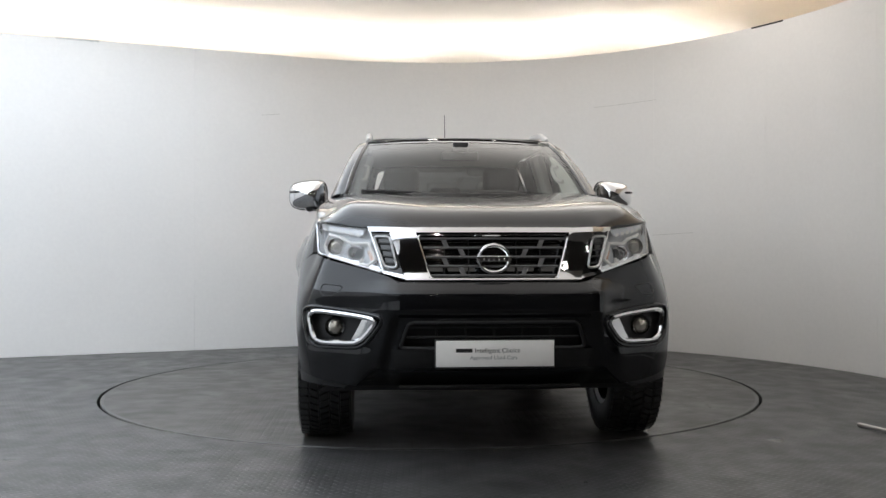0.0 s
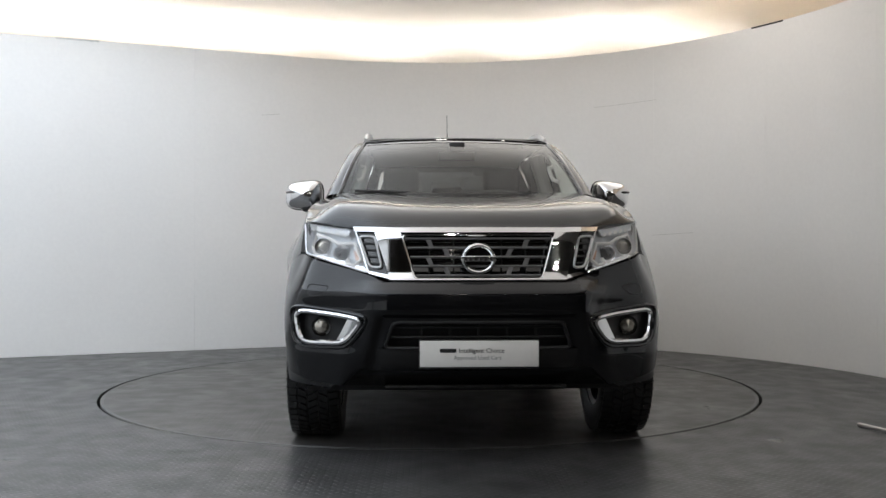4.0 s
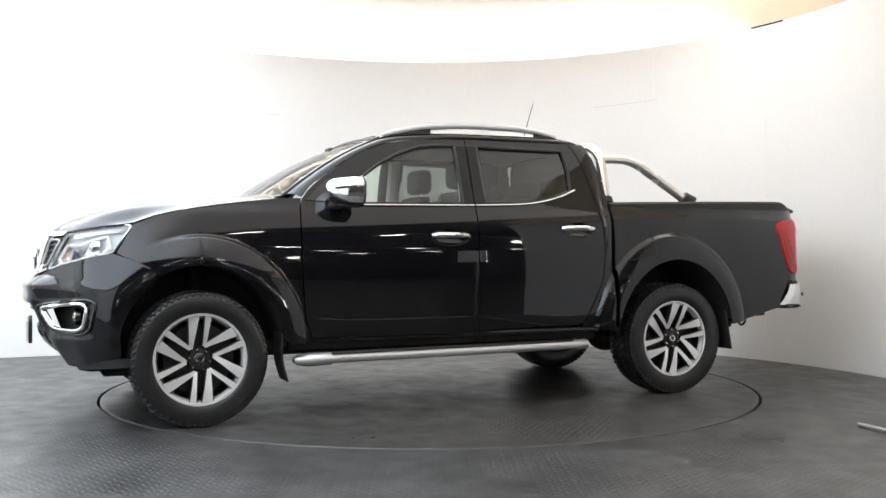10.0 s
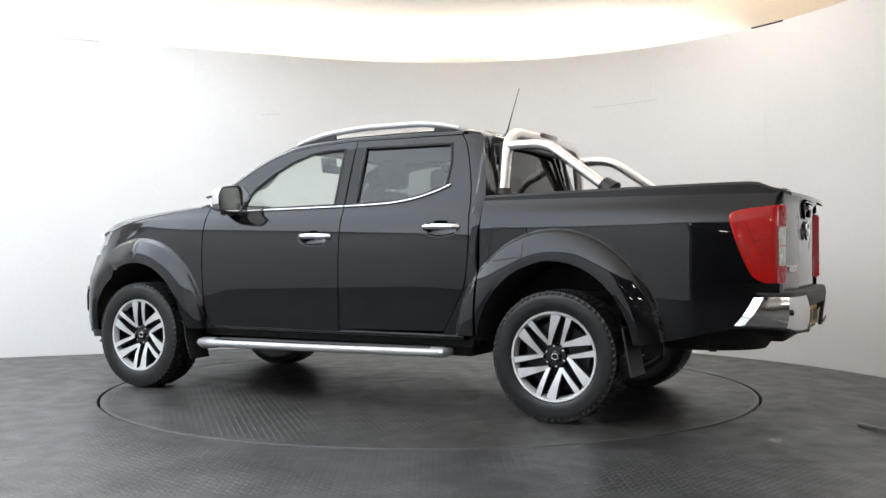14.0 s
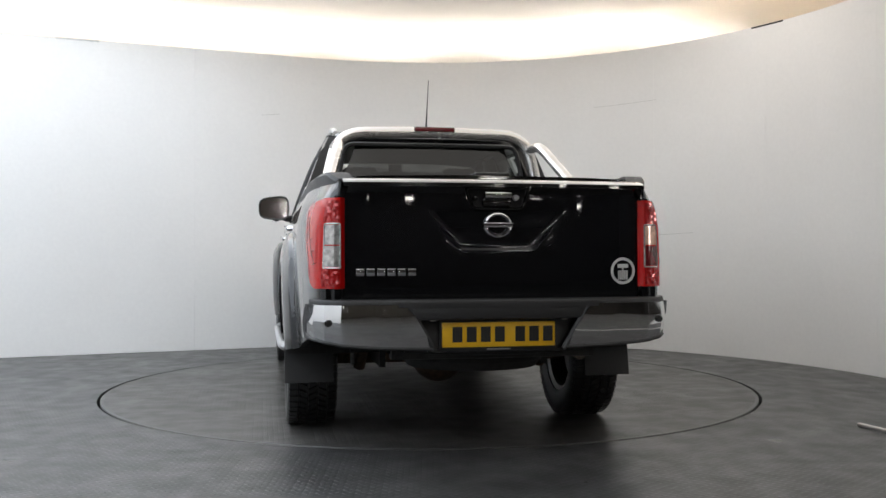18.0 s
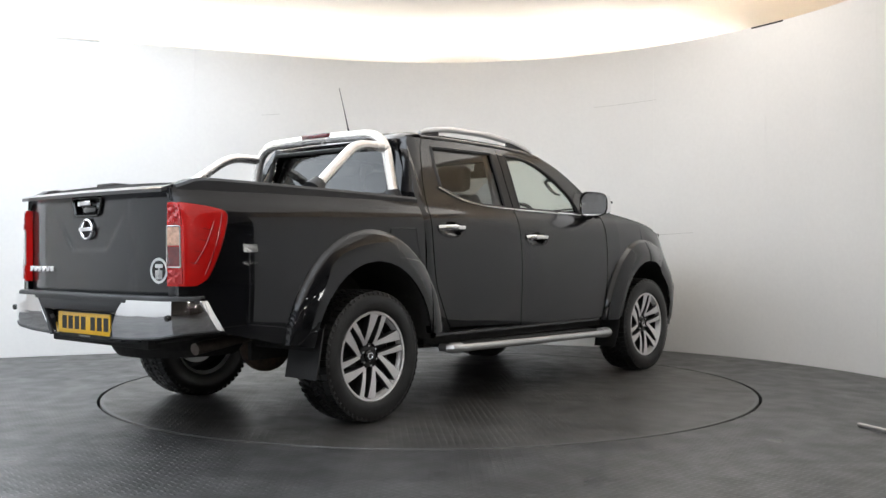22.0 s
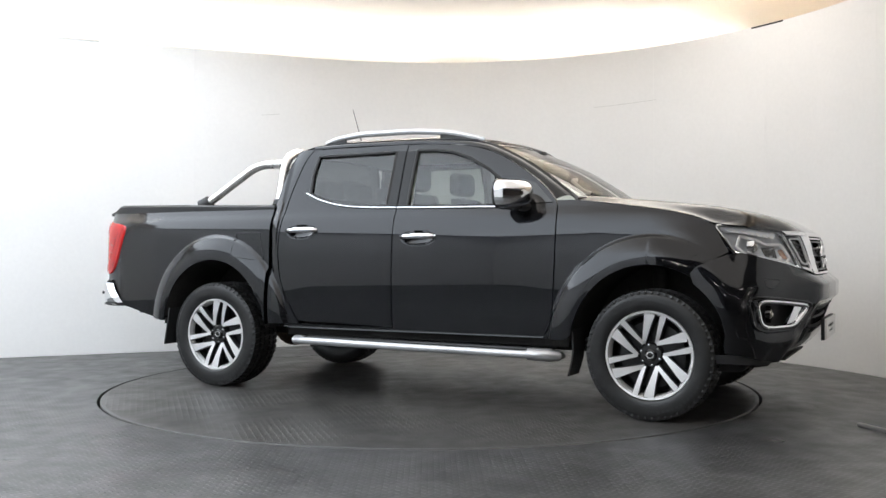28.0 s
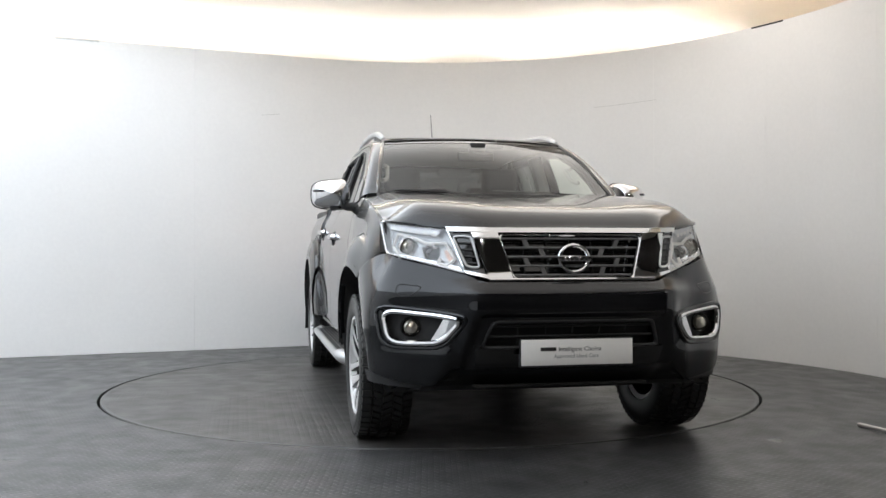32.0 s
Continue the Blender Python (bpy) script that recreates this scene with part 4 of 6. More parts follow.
def build_side(car, sg):
    low = smooth_curve((-1.1, 0.462), (0.0, 0.448), (1.0, 0.442))
    # front wing
    top = smooth_curve((0.98, 1.272), (1.12, 1.268), (1.30, 1.242), (1.60, 1.198), (1.80, 1.158), (1.93, 1.112), (2.10, 1.11))
    front = smooth_curve((0.44, 1.80), (0.85, 1.80), (0.87, 1.84), (0.952, 2.002), (1.0, 1.978), (1.06, 1.948), (1.108, 1.920), (1.28, 1.91))

    def wing_low(x):
        return max(lip_z(x), 0.44, 0.87 + (x - 1.84) * 0.5 if x > 1.80 else 0.0)

    def wing(u, v):
        x = lerp(1.0, 1.955, u)
        lo = wing_low(x)
        for _ in range(3):
            z = lerp(lo, top(x), v)
            x = lerp(door_nose(z) + 0.005, front(z), u)
            lo = wing_low(x)
        z = lerp(lo, top(x), v)
        return x, sg * skin(x, z), z
    part("front_wing", sheet(wing, 110, 84, (0, -sg * 0.035, 0)), PAINT, car, "black front wing with a flared arch")

    # front door
    def door(u, v):
        v = 1 - (1 - v) ** 1.35
        z = lerp(0.464, 1.676, v)
        xf = door_nose(z) if z < 1.27 else pillar_line(z)
        x = lerp(-0.118, xf - 0.004, u)
        return x, sg * skin(x, z), z
    d1 = part("front_door", sheet(door, 84, 90, (0, -sg * 0.03, 0), lambda c: inside(FRONT_WIN, c.x, c.z) or in_dish(c.x, c.z)), PAINT, car, "black front door with a chrome handle")

    def door2(u, v):
        z = lerp(lerp(0.472, 0.492, u), 1.680, v)
        x = lerp(-0.125, door_tail(z) + 0.004, u)
        return x, sg * skin(x, z), z
    d2 = part("rear_door", sheet(door2, 60, 76, (0, -sg * 0.03, 0), lambda c: inside(REAR_WIN, c.x, c.z) or in_dish(c.x, c.z)), PAINT, car, "black rear door with a chrome handle")
    for d, poly, gm in ((d1, FRONT_WIN, SIDE_GLASS), (d2, REAR_WIN, PRIVACY_GLASS)):
        part("window_seal", window_rim(poly, sg, 0.0, -0.002, 0.011), PLASTIC, d)
        g = part("window_pane", pane(poly, sg, 0.012), gm, d)
        g.visible_shadow = False
    # thin quarter divider of the front window and the black sail behind the mirror
    sail = prism([(0.965, 1.262), (0.70, 1.250), (0.66, 1.335), (0.74, 1.412), (0.84, 1.385)], 0.006, lambda a, b, d: (a, sg * (skin(a, b) + 0.001 + d), b))
    part("mirror_sail", sail, GLOSS_BLACK, d1)
    # black pillar covers between the windows
    part("pillar_cover", sheet(lambda u, v: (lerp(-0.115, -0.046, u), sg * (skin(-0.1, lerp(1.262, 1.63, v)) + 0.003), lerp(1.262, 1.63, v)), 2, 8, (0, -sg * 0.008, 0)), PILLAR_FILM, d1)
    part("pillar_cover", sheet(lambda u, v: (lerp(-0.200, -0.128, u), sg * (skin(-0.1, lerp(1.262, 1.635, v)) + 0.003), lerp(1.262, 1.635, v)), 2, 8, (0, -sg * 0.008, 0)), PILLAR_FILM, d2)
    # chrome waist strip
    waist = smooth_curve((0.72, 1.238), (-0.12, 1.250), (-0.45, 1.262), (-0.62, 1.285), (-0.75, 1.320), (-0.865, 1.366))
    for d, a, b in ((d1, 0.72, -0.116), (d2, -0.127, -0.865)):
        part("waist_strip", tube([(lerp(a, b, i / 20), sg * (skin(lerp(a, b, i / 20), waist(lerp(a, b, i / 20))) + 0.004), waist(lerp(a, b, i / 20))) for i in range(21)], 0.0075, 8, flat=1.0), CHROME, d, "chrome waist strip")
    # handles in dished recesses
    for d, (xa, z) in zip((d1, d2), HANDLES):
        y = skin(xa - 0.1, z)
        path = [(xa - 0.01, y - 0.004, z + 0.004), (xa - 0.03, y + 0.024, z + 0.006), (xa - 0.125, y + 0.034, z + 0.006), (xa - 0.215, y + 0.024, z + 0.004), (xa - 0.245, y - 0.004, z + 0.002)]
        part("door_handle", tube([(a, sg * b, c) for a, b, c in rounded(path, 0.05, 4)], 0.0165, 10, flat=1.05), CHROME, d, "chrome door handle")

        def dish(u, v):
            r = max(v, 0.02)
            a = 2 * math.pi * u
            px, pz = xa - 0.125 + DISH[0] * r * math.cos(a), z - 0.006 + DISH[1] * r * math.sin(a)
            sink = 0.0018 if r > 0.9 else 0.0018 - 0.030 * (1 - (r / 0.9) ** 2) ** 0.7
            return px, sg * (skin(px, pz) + sink), pz
        part("handle_recess", sheet(dish, 40, 12), PAINT, d, "dished black handle recess", 60)
    # roof frame along the pillar and above the doors
    def frame_strip(u, v):
        if u < 0.5:
            t = u / 0.5
            z = lerp(1.274, 1.678, 1 - (1 - t) ** 1.5)
            x = pillar_line(z)
        else:
            t = (u - 0.5) / 0.5
            z = lerp(1.679, 1.684, t)
            x = lerp(-0.03, -0.89, t)
        lo = Vector((x + 0.004, skin(x, z), z + 0.003))
        if x > 0.40:
            k = (x - 0.40) / (1.0 - 0.40)
            hi = Vector(screen_edge(1 - min(k, 1.0)))
        else:
            k = (0.40 - x) / 1.3
            hi = Vector((x, roof_side(x), roof_height(x) - 0.034))
        p = lo.lerp(hi, v)
        bulge = 0.012 * math.sin(math.pi * v)
        return p.x, sg * (p.y + bulge), p.z + bulge * 0.7
    part("roof_frame", sheet(frame_strip, 70, 6), PAINT, car, "black roof frame and windscreen pillar")
    # rear corner of the cab
    rear_edge = smooth_curve((0.40, -1.085), (1.00, -1.092), (1.28, -1.108), (1.50, -1.075), (1.64, -1.035), (1.70, -1.0))

    def corner(u, v):
        z = lerp(0.47, 1.684, v)
        x = lerp(door_tail(min(z, 1.682)) - 0.004, rear_edge(z), u)
        return x, sg * (skin(x, z) - 0.010 * u * u), z
    part("cab_corner", sheet(corner, 10, 50, (0, -sg * 0.06, 0)), PAINT, car)
    # bed side
    bed_low = smooth_curve((-2.80, 0.585), (-2.57, 0.560), (-2.08, 0.462), (-1.9, 0.45), (-1.10, 0.45))

    def bed(u, v):
        u = u ** 0.9
        x = lerp(-1.112, -2.762, u)
        lo = max(lip_z(x), bed_low(x))
        z = lerp(lo, 1.272, v)
        return x, sg * skin(x, z), z
    bs = part("bed_side", sheet(bed, 190, 90, (0, -sg * 0.04, 0)), PAINT, car, "black load bed side with a flared arch")
    part("fuel_flap", window_rim([(-1.16, 0.90), (-1.40, 0.93), (-1.405, 1.095), (-1.19, 1.10)], sg, 0.0, 0.0, 0.0025), INK, bs)
    # rail cap along the bed
    cap_top = smooth_curve((-1.11, 1.290), (-1.9, 1.310), (-2.3, 1.318), (-2.60, 1.324), (-2.66, 1.318), (-2.70, 1.300), (-2.745, 1.284))

    def cap(u, v):
        x = lerp(-1.115, -2.742, u)
        y = skin(x, 1.27)
        hi = cap_top(x)
        prof = [(0.004, 1.262), (0.005, hi - 0.014), (-0.008, hi), (-0.09, hi)]
        k = min(int(v * 3), 2)
        t = v * 3 - k
        dy = lerp(prof[k][0], prof[k + 1][0], t)
        z = lerp(prof[k][1], prof[k + 1][1], t)
        return x, sg * (y + dy), z
    part("bed_rail_cap", sheet(cap, 60, 9, (0, 0, -0.02)), PLASTIC, car, "matt black bed rail cap")
    # wheel-arch liners
    for cx in (AXLE, -AXLE):
        h = 0.515 if cx > 0 else 0.535

        def liner(u, v):
            a = lerp(0.12, math.pi - 0.12, u)
            x = cx + 0.470 * math.cos(a)
            z = HUB + (h - 0.003) * math.sin(a)
            y = lerp(skin(x, max(z, 0.4)) - 0.012, 0.45, v) if v > 0 else skin(x, max(z, 0.4)) - 0.010
            return x, sg * y, z
        part("arch_liner", sheet(liner, 30, 4), UNDER, car)
        part("arch_wall", box(cx - 0.5, cx + 0.5, sg * 0.42, sg * 0.45, 0.36, 0.95), UNDER, car)
    # mud flaps
    for x, y0, y1, z0, z1, lean in ((1.085, 0.715, 0.925, 0.225, 0.50, 0.03), (-2.035, 0.685, 0.935, 0.285, 0.55, 0.05)):
        bm = slab(lambda u, v: (x + lean * v + (0.02 if x > 0 else 0.0) * math.sin(v * 3), sg * (lerp(y0, y1, u) - (0.03 * (1 - v) * u if x > 0 else 0.0)), lerp(z0, z1, v)), 6, 8, (0.010, 0, 0))
        part("mud_flap", bm, PLASTIC, car, "black mud flap")
    # side step
    path = [(0.96, 0.80, 0.345), (0.955, 0.905, 0.345), (0.90, 0.926, 0.345), (0.0, 0.928, 0.352), (-0.80, 0.926, 0.362), (-0.87, 0.905, 0.362), (-0.875, 0.80, 0.362)]
    st = part("side_step", tube([(a, sg * b, c) for a, b, c in rounded(path, 0.06, 5)], 0.024, 12), SATIN, car, "satin silver side step tube with a black tread")
    part("step_tread", slab(lambda u, v: (lerp(-0.86, 0.945, u), sg * lerp(0.70, 0.916, v), lerp(0.382, 0.371, u) - 0.006 * v ** 3), 4, 6, (0, 0, -0.022)), PLASTIC, st)
    for i in range(6):
        y = 0.775 + 0.022 * i
        part("tread_rib", tube([(0.88, sg * y, 0.3715), (-0.80, sg * y, 0.3815)], 0.0045, 6), RUBBER, st)
    part("step_cap", tube([(1.035, sg * 0.830, 0.338), (1.02, sg * 0.855, 0.340), (0.97, sg * 0.888, 0.343), (0.84, sg * 0.905, 0.347)], [0.020, 0.040, 0.050, 0.046], 14, flat=0.8), SATIN, st)
    part("step_cap", tube([(-0.895, sg * 0.86, 0.360), (-0.87, sg * 0.885, 0.362), (-0.80, sg * 0.905, 0.362)], [0.030, 0.042, 0.040], 12, flat=0.8), SATIN, st)
    for x in (0.7, 0.0, -0.65):
        part("step_bracket", box(x - 0.03, x + 0.03, sg * 0.50, sg * 0.80, 0.345, 0.365), UNDER, st)
    part("sill", box(-1.02, 1.06, sg * 0.68, sg * 0.775, 0.385, 0.470, 0.012), UNDER, car)
    part("sill_edge", box(-1.00, 1.04, sg * 0.77, sg * 0.862, 0.440, 0.468, 0.008), PAINT, car)
    # door mirror: full at the glass, rounding off forwards and outwards
    def shell(u, v, grow=1.0):
        a = 2 * math.pi * u
        cy = math.copysign(abs(math.cos(a)) ** 0.52, math.cos(a))
        cz = math.copysign(abs(math.sin(a)) ** 0.58, math.sin(a))
        f = grow * (1 - v ** 2.8) ** 0.52
        x = 0.686 + 0.184 * v - 0.045 * cy * f * v
        return x, sg * (0.955 + 0.114 * cy * f), 1.310 + 0.088 * cz * f * (1 - 0.14 * cy * (1 if cz > 0 else 0.6))
    mir = part("door_mirror", sheet(shell, 40, 16), CHROME, car, "chrome-capped door mirror", 60)
    part("mirror_bezel", tube([shell(i / 40, 0.0, 0.985) for i in range(40)], 0.007, 8, True), GLOSS_BLACK, mir)
    part("mirror_glass", sheet(lambda u, v: (lambda p: (p[0] + 0.004, p[1], p[2]))(shell(u, 0.0, max(0.02, 0.97 * v))), 40, 3), CHROME, mir)
    part("mirror_base", tube([(0.80, sg * 0.905, 1.232), (0.76, sg * 0.94, 1.226), (0.71, sg * 0.965, 1.230)], [0.020, 0.030, 0.018], 12, flat=0.7), GLOSS_BLACK, mir)
    part("mirror_repeater", tube([(0.868, sg * 0.90, 1.318), (0.850, sg * 0.96, 1.322), (0.825, sg * 1.03, 1.325), (0.77, sg * 1.058, 1.327)], 0.007, 8), ALLOY_DARK, mir)
    part("mirror_arm", tube([(0.80, sg * 0.80, 1.232), (0.785, sg * 0.86, 1.232), (0.765, sg * 0.90, 1.255)], [0.036, 0.032, 0.036], 12, flat=0.8), PLASTIC, mir)
    # roof rail
    rail = smooth_curve((0.41, 1.690), (0.28, 1.724), (0.12, 1.754), (-0.20, 1.776), (-0.50, 1.777), (-0.70, 1.758), (-0.83, 1.730))
    xs = [lerp(0.41, -0.83, i / 30) for i in range(31)]
    rr = part("roof_rail", tube([(x, sg * 0.585, rail(x)) for x in xs], [0.010 + 0.010 * step01(min(x + 0.87, 0.45 - x), 0, 0.12) for x in xs], 10, flat=1.0), RAIL_SILVER, car, "satin silver arched roof rail")
    for a, b in ((0.37, 0.09), (-0.66, -0.82)):
        bm = sheet(lambda u, v: (lerp(a, b, u), sg * 0.585, lerp(roof_height(lerp(a, b, u)) - 0.03, rail(lerp(a, b, u)) - 0.008, v)), 8, 2)
        g = bmesh.ops.extrude_face_region(bm, geom=bm.faces[:])["geom"]
        bmesh.ops.translate(bm, vec=(0, sg * 0.016, 0), verts=[q for q in g if isinstance(q, bmesh.types.BMVert)])
        part("rail_foot", bm, PLASTIC, rr)


roof_height = smooth_curve((0.46, 1.692), (0.35, 1.713), (0.15, 1.732), (-0.20, 1.745), (-0.60, 1.748), (-0.85, 1.741), (-0.97, 1.725), (-1.05, 1.676))
roof_side = smooth_curve((0.45, 0.605), (0.10, 0.612), (-0.60, 0.612), (-0.95, 0.600), (-1.05, 0.585))


def screen_edge(t):
    """The windscreen's side edge, 0 at the bottom to 1 at the top."""
    return lerp(1.085, 0.435, t), lerp(0.715, 0.590, t), lerp(1.285, 1.668, t) + 0.035 * math.sin(math.pi * t)


def build_cab(car):
    def roof(u, v):
        x = lerp(0.435, -1.052, u)
        k = lerp(-1, 1, v)
        y = k * roof_side(x)
        z = roof_height(x) - 0.006 * k * k - 0.020 * abs(k) ** 14
        return x + 0.035 * (1 - k * k) * (1 - step01(u, 0.0, 0.3)), y, z
    part("roof", sheet(roof, 40, 36, (0, 0, -0.03)), PAINT, car, "black painted roof")

    def screen(u, v, inset=0.0):
        k = lerp(-1, 1, v)
        ex, ey, ez = screen_edge(u)
        bow = (1 - k * k)
        return ex + 0.150 * bow * lerp(1, 0.30, u), k * ey, ez + lerp(-0.005, 0.018, u) * bow
    g = part("windscreen", sheet(screen, 16, 24), WINDSCREEN_GLASS, car, "clear curved windscreen")
    g.visible_shadow = False
    pts = [screen(0, i / 12) for i in range(13)] + [screen(i / 10, 1) for i in range(1, 11)] + [screen(1, 1 - i / 12) for i in range(1, 13)] + [screen(1 - i / 10, 0) for i in range(1, 10)]
    part("screen_seal", tube(pts, 0.013, 6, True), GLOSS_BLACK, g)
    bm = sheet(lambda u, v: (lambda p: (p[0] + 0.002, p[1], p[2] + 0.002))(screen(lerp(0.92, 1.0, u), lerp(0.01, 0.99, v))), 2, 20)
    part("screen_shade_band", bm, GLOSS_BLACK, g)
    part("mirror_mount", box(0.52, 0.60, -0.05, 0.05, 1.60, 1.66, 0.012), PLASTIC, g)
    part("rear_view_mirror", box(0.52, 0.545, -0.12, 0.12, 1.545, 1.605, 0.012), PLASTIC, g)

    # back of the cab, with its window
    def back(u, v):
        k = lerp(-1, 1, u)
        z = lerp(0.75, 1.672, v)
        x = lerp(-1.120, -1.050, step01(z, 1.2, 1.70))
        w = lerp(0.75, 0.585, step01(z, 1.25, 1.70))
        return x - 0.02 * (1 - k * k), k * w, z
    win = [(-0.60, 1.315), (0.60, 1.315), (0.545, 1.63), (-0.545, 1.63)]
    b = part("cab_back", sheet(back, 48, 40, (0.03, 0, 0), lambda c: inside(win, c.y, c.z)), PAINT, car, "black back of the cab")
    g = part("rear_window", sheet(lambda u, v: (lambda p: (p[0] + 0.006, p[1], p[2]))(back(lerp(0.10, 0.90, u), lerp(0.59, 1.0, v) * 0.985)), 20, 12), BACK_GLASS, b)
    g.visible_shadow = False
    part("window_seal", tube([(-1.085 - 0.02 * (1 - (y / 0.6) ** 2) - 0.045 * (1.63 - z) / 0.32, y, z) for y, z in [(p.x, p.y) for p in rounded([(a, c, 0) for a, c in win], 0.06, 5, True)]], 0.014, 6, True), PLASTIC, b)
    for sg in (-1, 1):
        build_side(car, sg)
    # aerial
    a = part("aerial", tube([(-0.885, 0, 1.735), (-0.905, 0, 1.80), (-0.935, 0, 1.90), (-0.985, 0, 2.06)], [0.009, 0.005, 0.003, 0.0022], 8), PLASTIC, car, "thin black roof aerial")
    part("aerial_foot", moved(lathe([(0.0001, 1.76), (0.012, 1.758), (0.022, 1.745), (0.030, 1.728)], 16, "z"), Matrix.Translation((-0.885, 0, 0))), PLASTIC, a)


def build_interior(car):
    tub = box(-1.02, 1.05, -0.74, 0.74, 0.48, 0.52)
    part("cabin_floor", tub, DASH, car)
    part("headliner", sheet(lambda u, v: (lerp(0.36, -1.0, u), lerp(-0.57, 0.57, v), roof_height(lerp(0.36, -1.0, u)) - 0.06 - 0.02 * (lerp(-1, 1, v)) ** 2), 10, 10), HEADLINER, car)
    for sg in (-1, 1):
        part("door_lining", box(-1.0, 0.98, sg * 0.70, sg * 0.765, 0.50, 1.225, 0.02), DASH, car)
        part("pillar_lining", tube([(-0.12, sg * 0.71, 1.24), (-0.12, sg * 0.60, 1.64)], 0.05, 8), HEADLINER, car)
    dash = sheet(lambda u, v: (lerp(1.12, 0.62, u), lerp(-0.70, 0.70, v), 1.235 + 0.03 * math.sin(math.pi * u) - 0.10 * u ** 4 + 0.03 * math.exp(-((lerp(-0.70, 0.70, v) + 0.36) / 0.18) ** 2) * step01(u, 0.5, 0.9)), 12, 24, (0, 0, -0.3))
    part("dashboard", dash, DASH, car, "dark dashboard")

    def seat(x, y, w):
        st = part("front_seat", box(x - 0.02, x + 0.48, y - w, y + w, 0.62, 0.80, 0.05, 3), FABRIC, car, "dark cloth front seat")
        def backrest(u, v):
            a = 2 * math.pi * u
            z = lerp(0.74, 1.36, v)
            k = 1 - 0.25 * v ** 3
            return (x - 0.04 - 0.22 * v + 0.075 * math.sin(a) * k + (0.03 if abs(math.cos(a)) > 0.8 else 0), y + w * 0.95 * k * math.copysign(abs(math.cos(a)) ** 0.6, math.cos(a)), z)
        bm = sheet(backrest, 24, 10)
        bmesh.ops.remove_doubles(bm, verts=bm.verts[:], dist=0.0005)
        bmesh.ops.holes_fill(bm, edges=[e for e in bm.edges if e.is_boundary])
        part("seat_back", bm, FABRIC, st)
        part("headrest", box(x - 0.33, x - 0.21, y - 0.13, y + 0.13, 1.385, 1.565, 0.045, 3), FABRIC, st)
        for d in (-0.06, 0.06):
            part("headrest_post", tube([(x - 0.265, y + d, 1.33), (x - 0.27, y + d, 1.42)], 0.007, 6), CHROME, st)
    seat(0.05, 0.36, 0.25)
    seat(0.05, -0.36, 0.25)
    rs = part("rear_bench", box(-0.78, -0.32, -0.66, 0.66, 0.66, 0.84, 0.05, 3), FABRIC, car, "dark cloth rear bench")
    bm = slab(lambda u, v: (lerp(-0.78, -0.98, v), lerp(-0.66, 0.66, u), lerp(0.80, 1.32, v)), 8, 6, (0.12, 0, 0.02))
    part("bench_back", bm, FABRIC, rs)
    for y in (-0.40, 0.0, 0.40):
        part("headrest", box(-0.97, -0.87, y - 0.125, y + 0.125, 1.345, 1.475, 0.04, 3), FABRIC, rs)
    # steering wheel on the right side
    c = Vector((0.50, -0.36, 1.16))
    tilt = Matrix.Translation(c) @ Matrix.Rotation(radians(-65), 4, "Y")
    bm = tube([(0.185 * math.cos(2 * math.pi * i / 32), 0.185 * math.sin(2 * math.pi * i / 32), 0) for i in range(32)], 0.015, 8, True)
    sw = part("steering_wheel", moved(bm, tilt), DASH, car, "dark three-spoke steering wheel")
    bm = lathe([(0.0001, 0.02), (0.06, 0.015), (0.07, -0.02), (0.0001, -0.03)], 20, "z")
    for k in (0, 120, 240):
        a = radians(k + 60)
        tube([(0.05 * math.cos(a), 0.05 * math.sin(a), 0), (0.18 * math.cos(a), 0.18 * math.sin(a), 0)], 0.016, 8, flat=0.5, bm=bm)
    part("wheel_hub", moved(bm, tilt), DASH, sw)
    part("steering_column", tube([(0.52, -0.36, 1.15), (0.85, -0.36, 1.02)], 0.04, 10), DASH, sw)
    # grab handles on the front pillars
    for sg in (-1, 1):
        path = [(0.62, sg * 0.62, 1.50), (0.58, sg * 0.585, 1.50), (0.68, sg * 0.60, 1.41), (0.72, sg * 0.635, 1.40)]
        part("grab_handle", tube(rounded(path, 0.03, 4), 0.013, 8), HEADLINER, car)


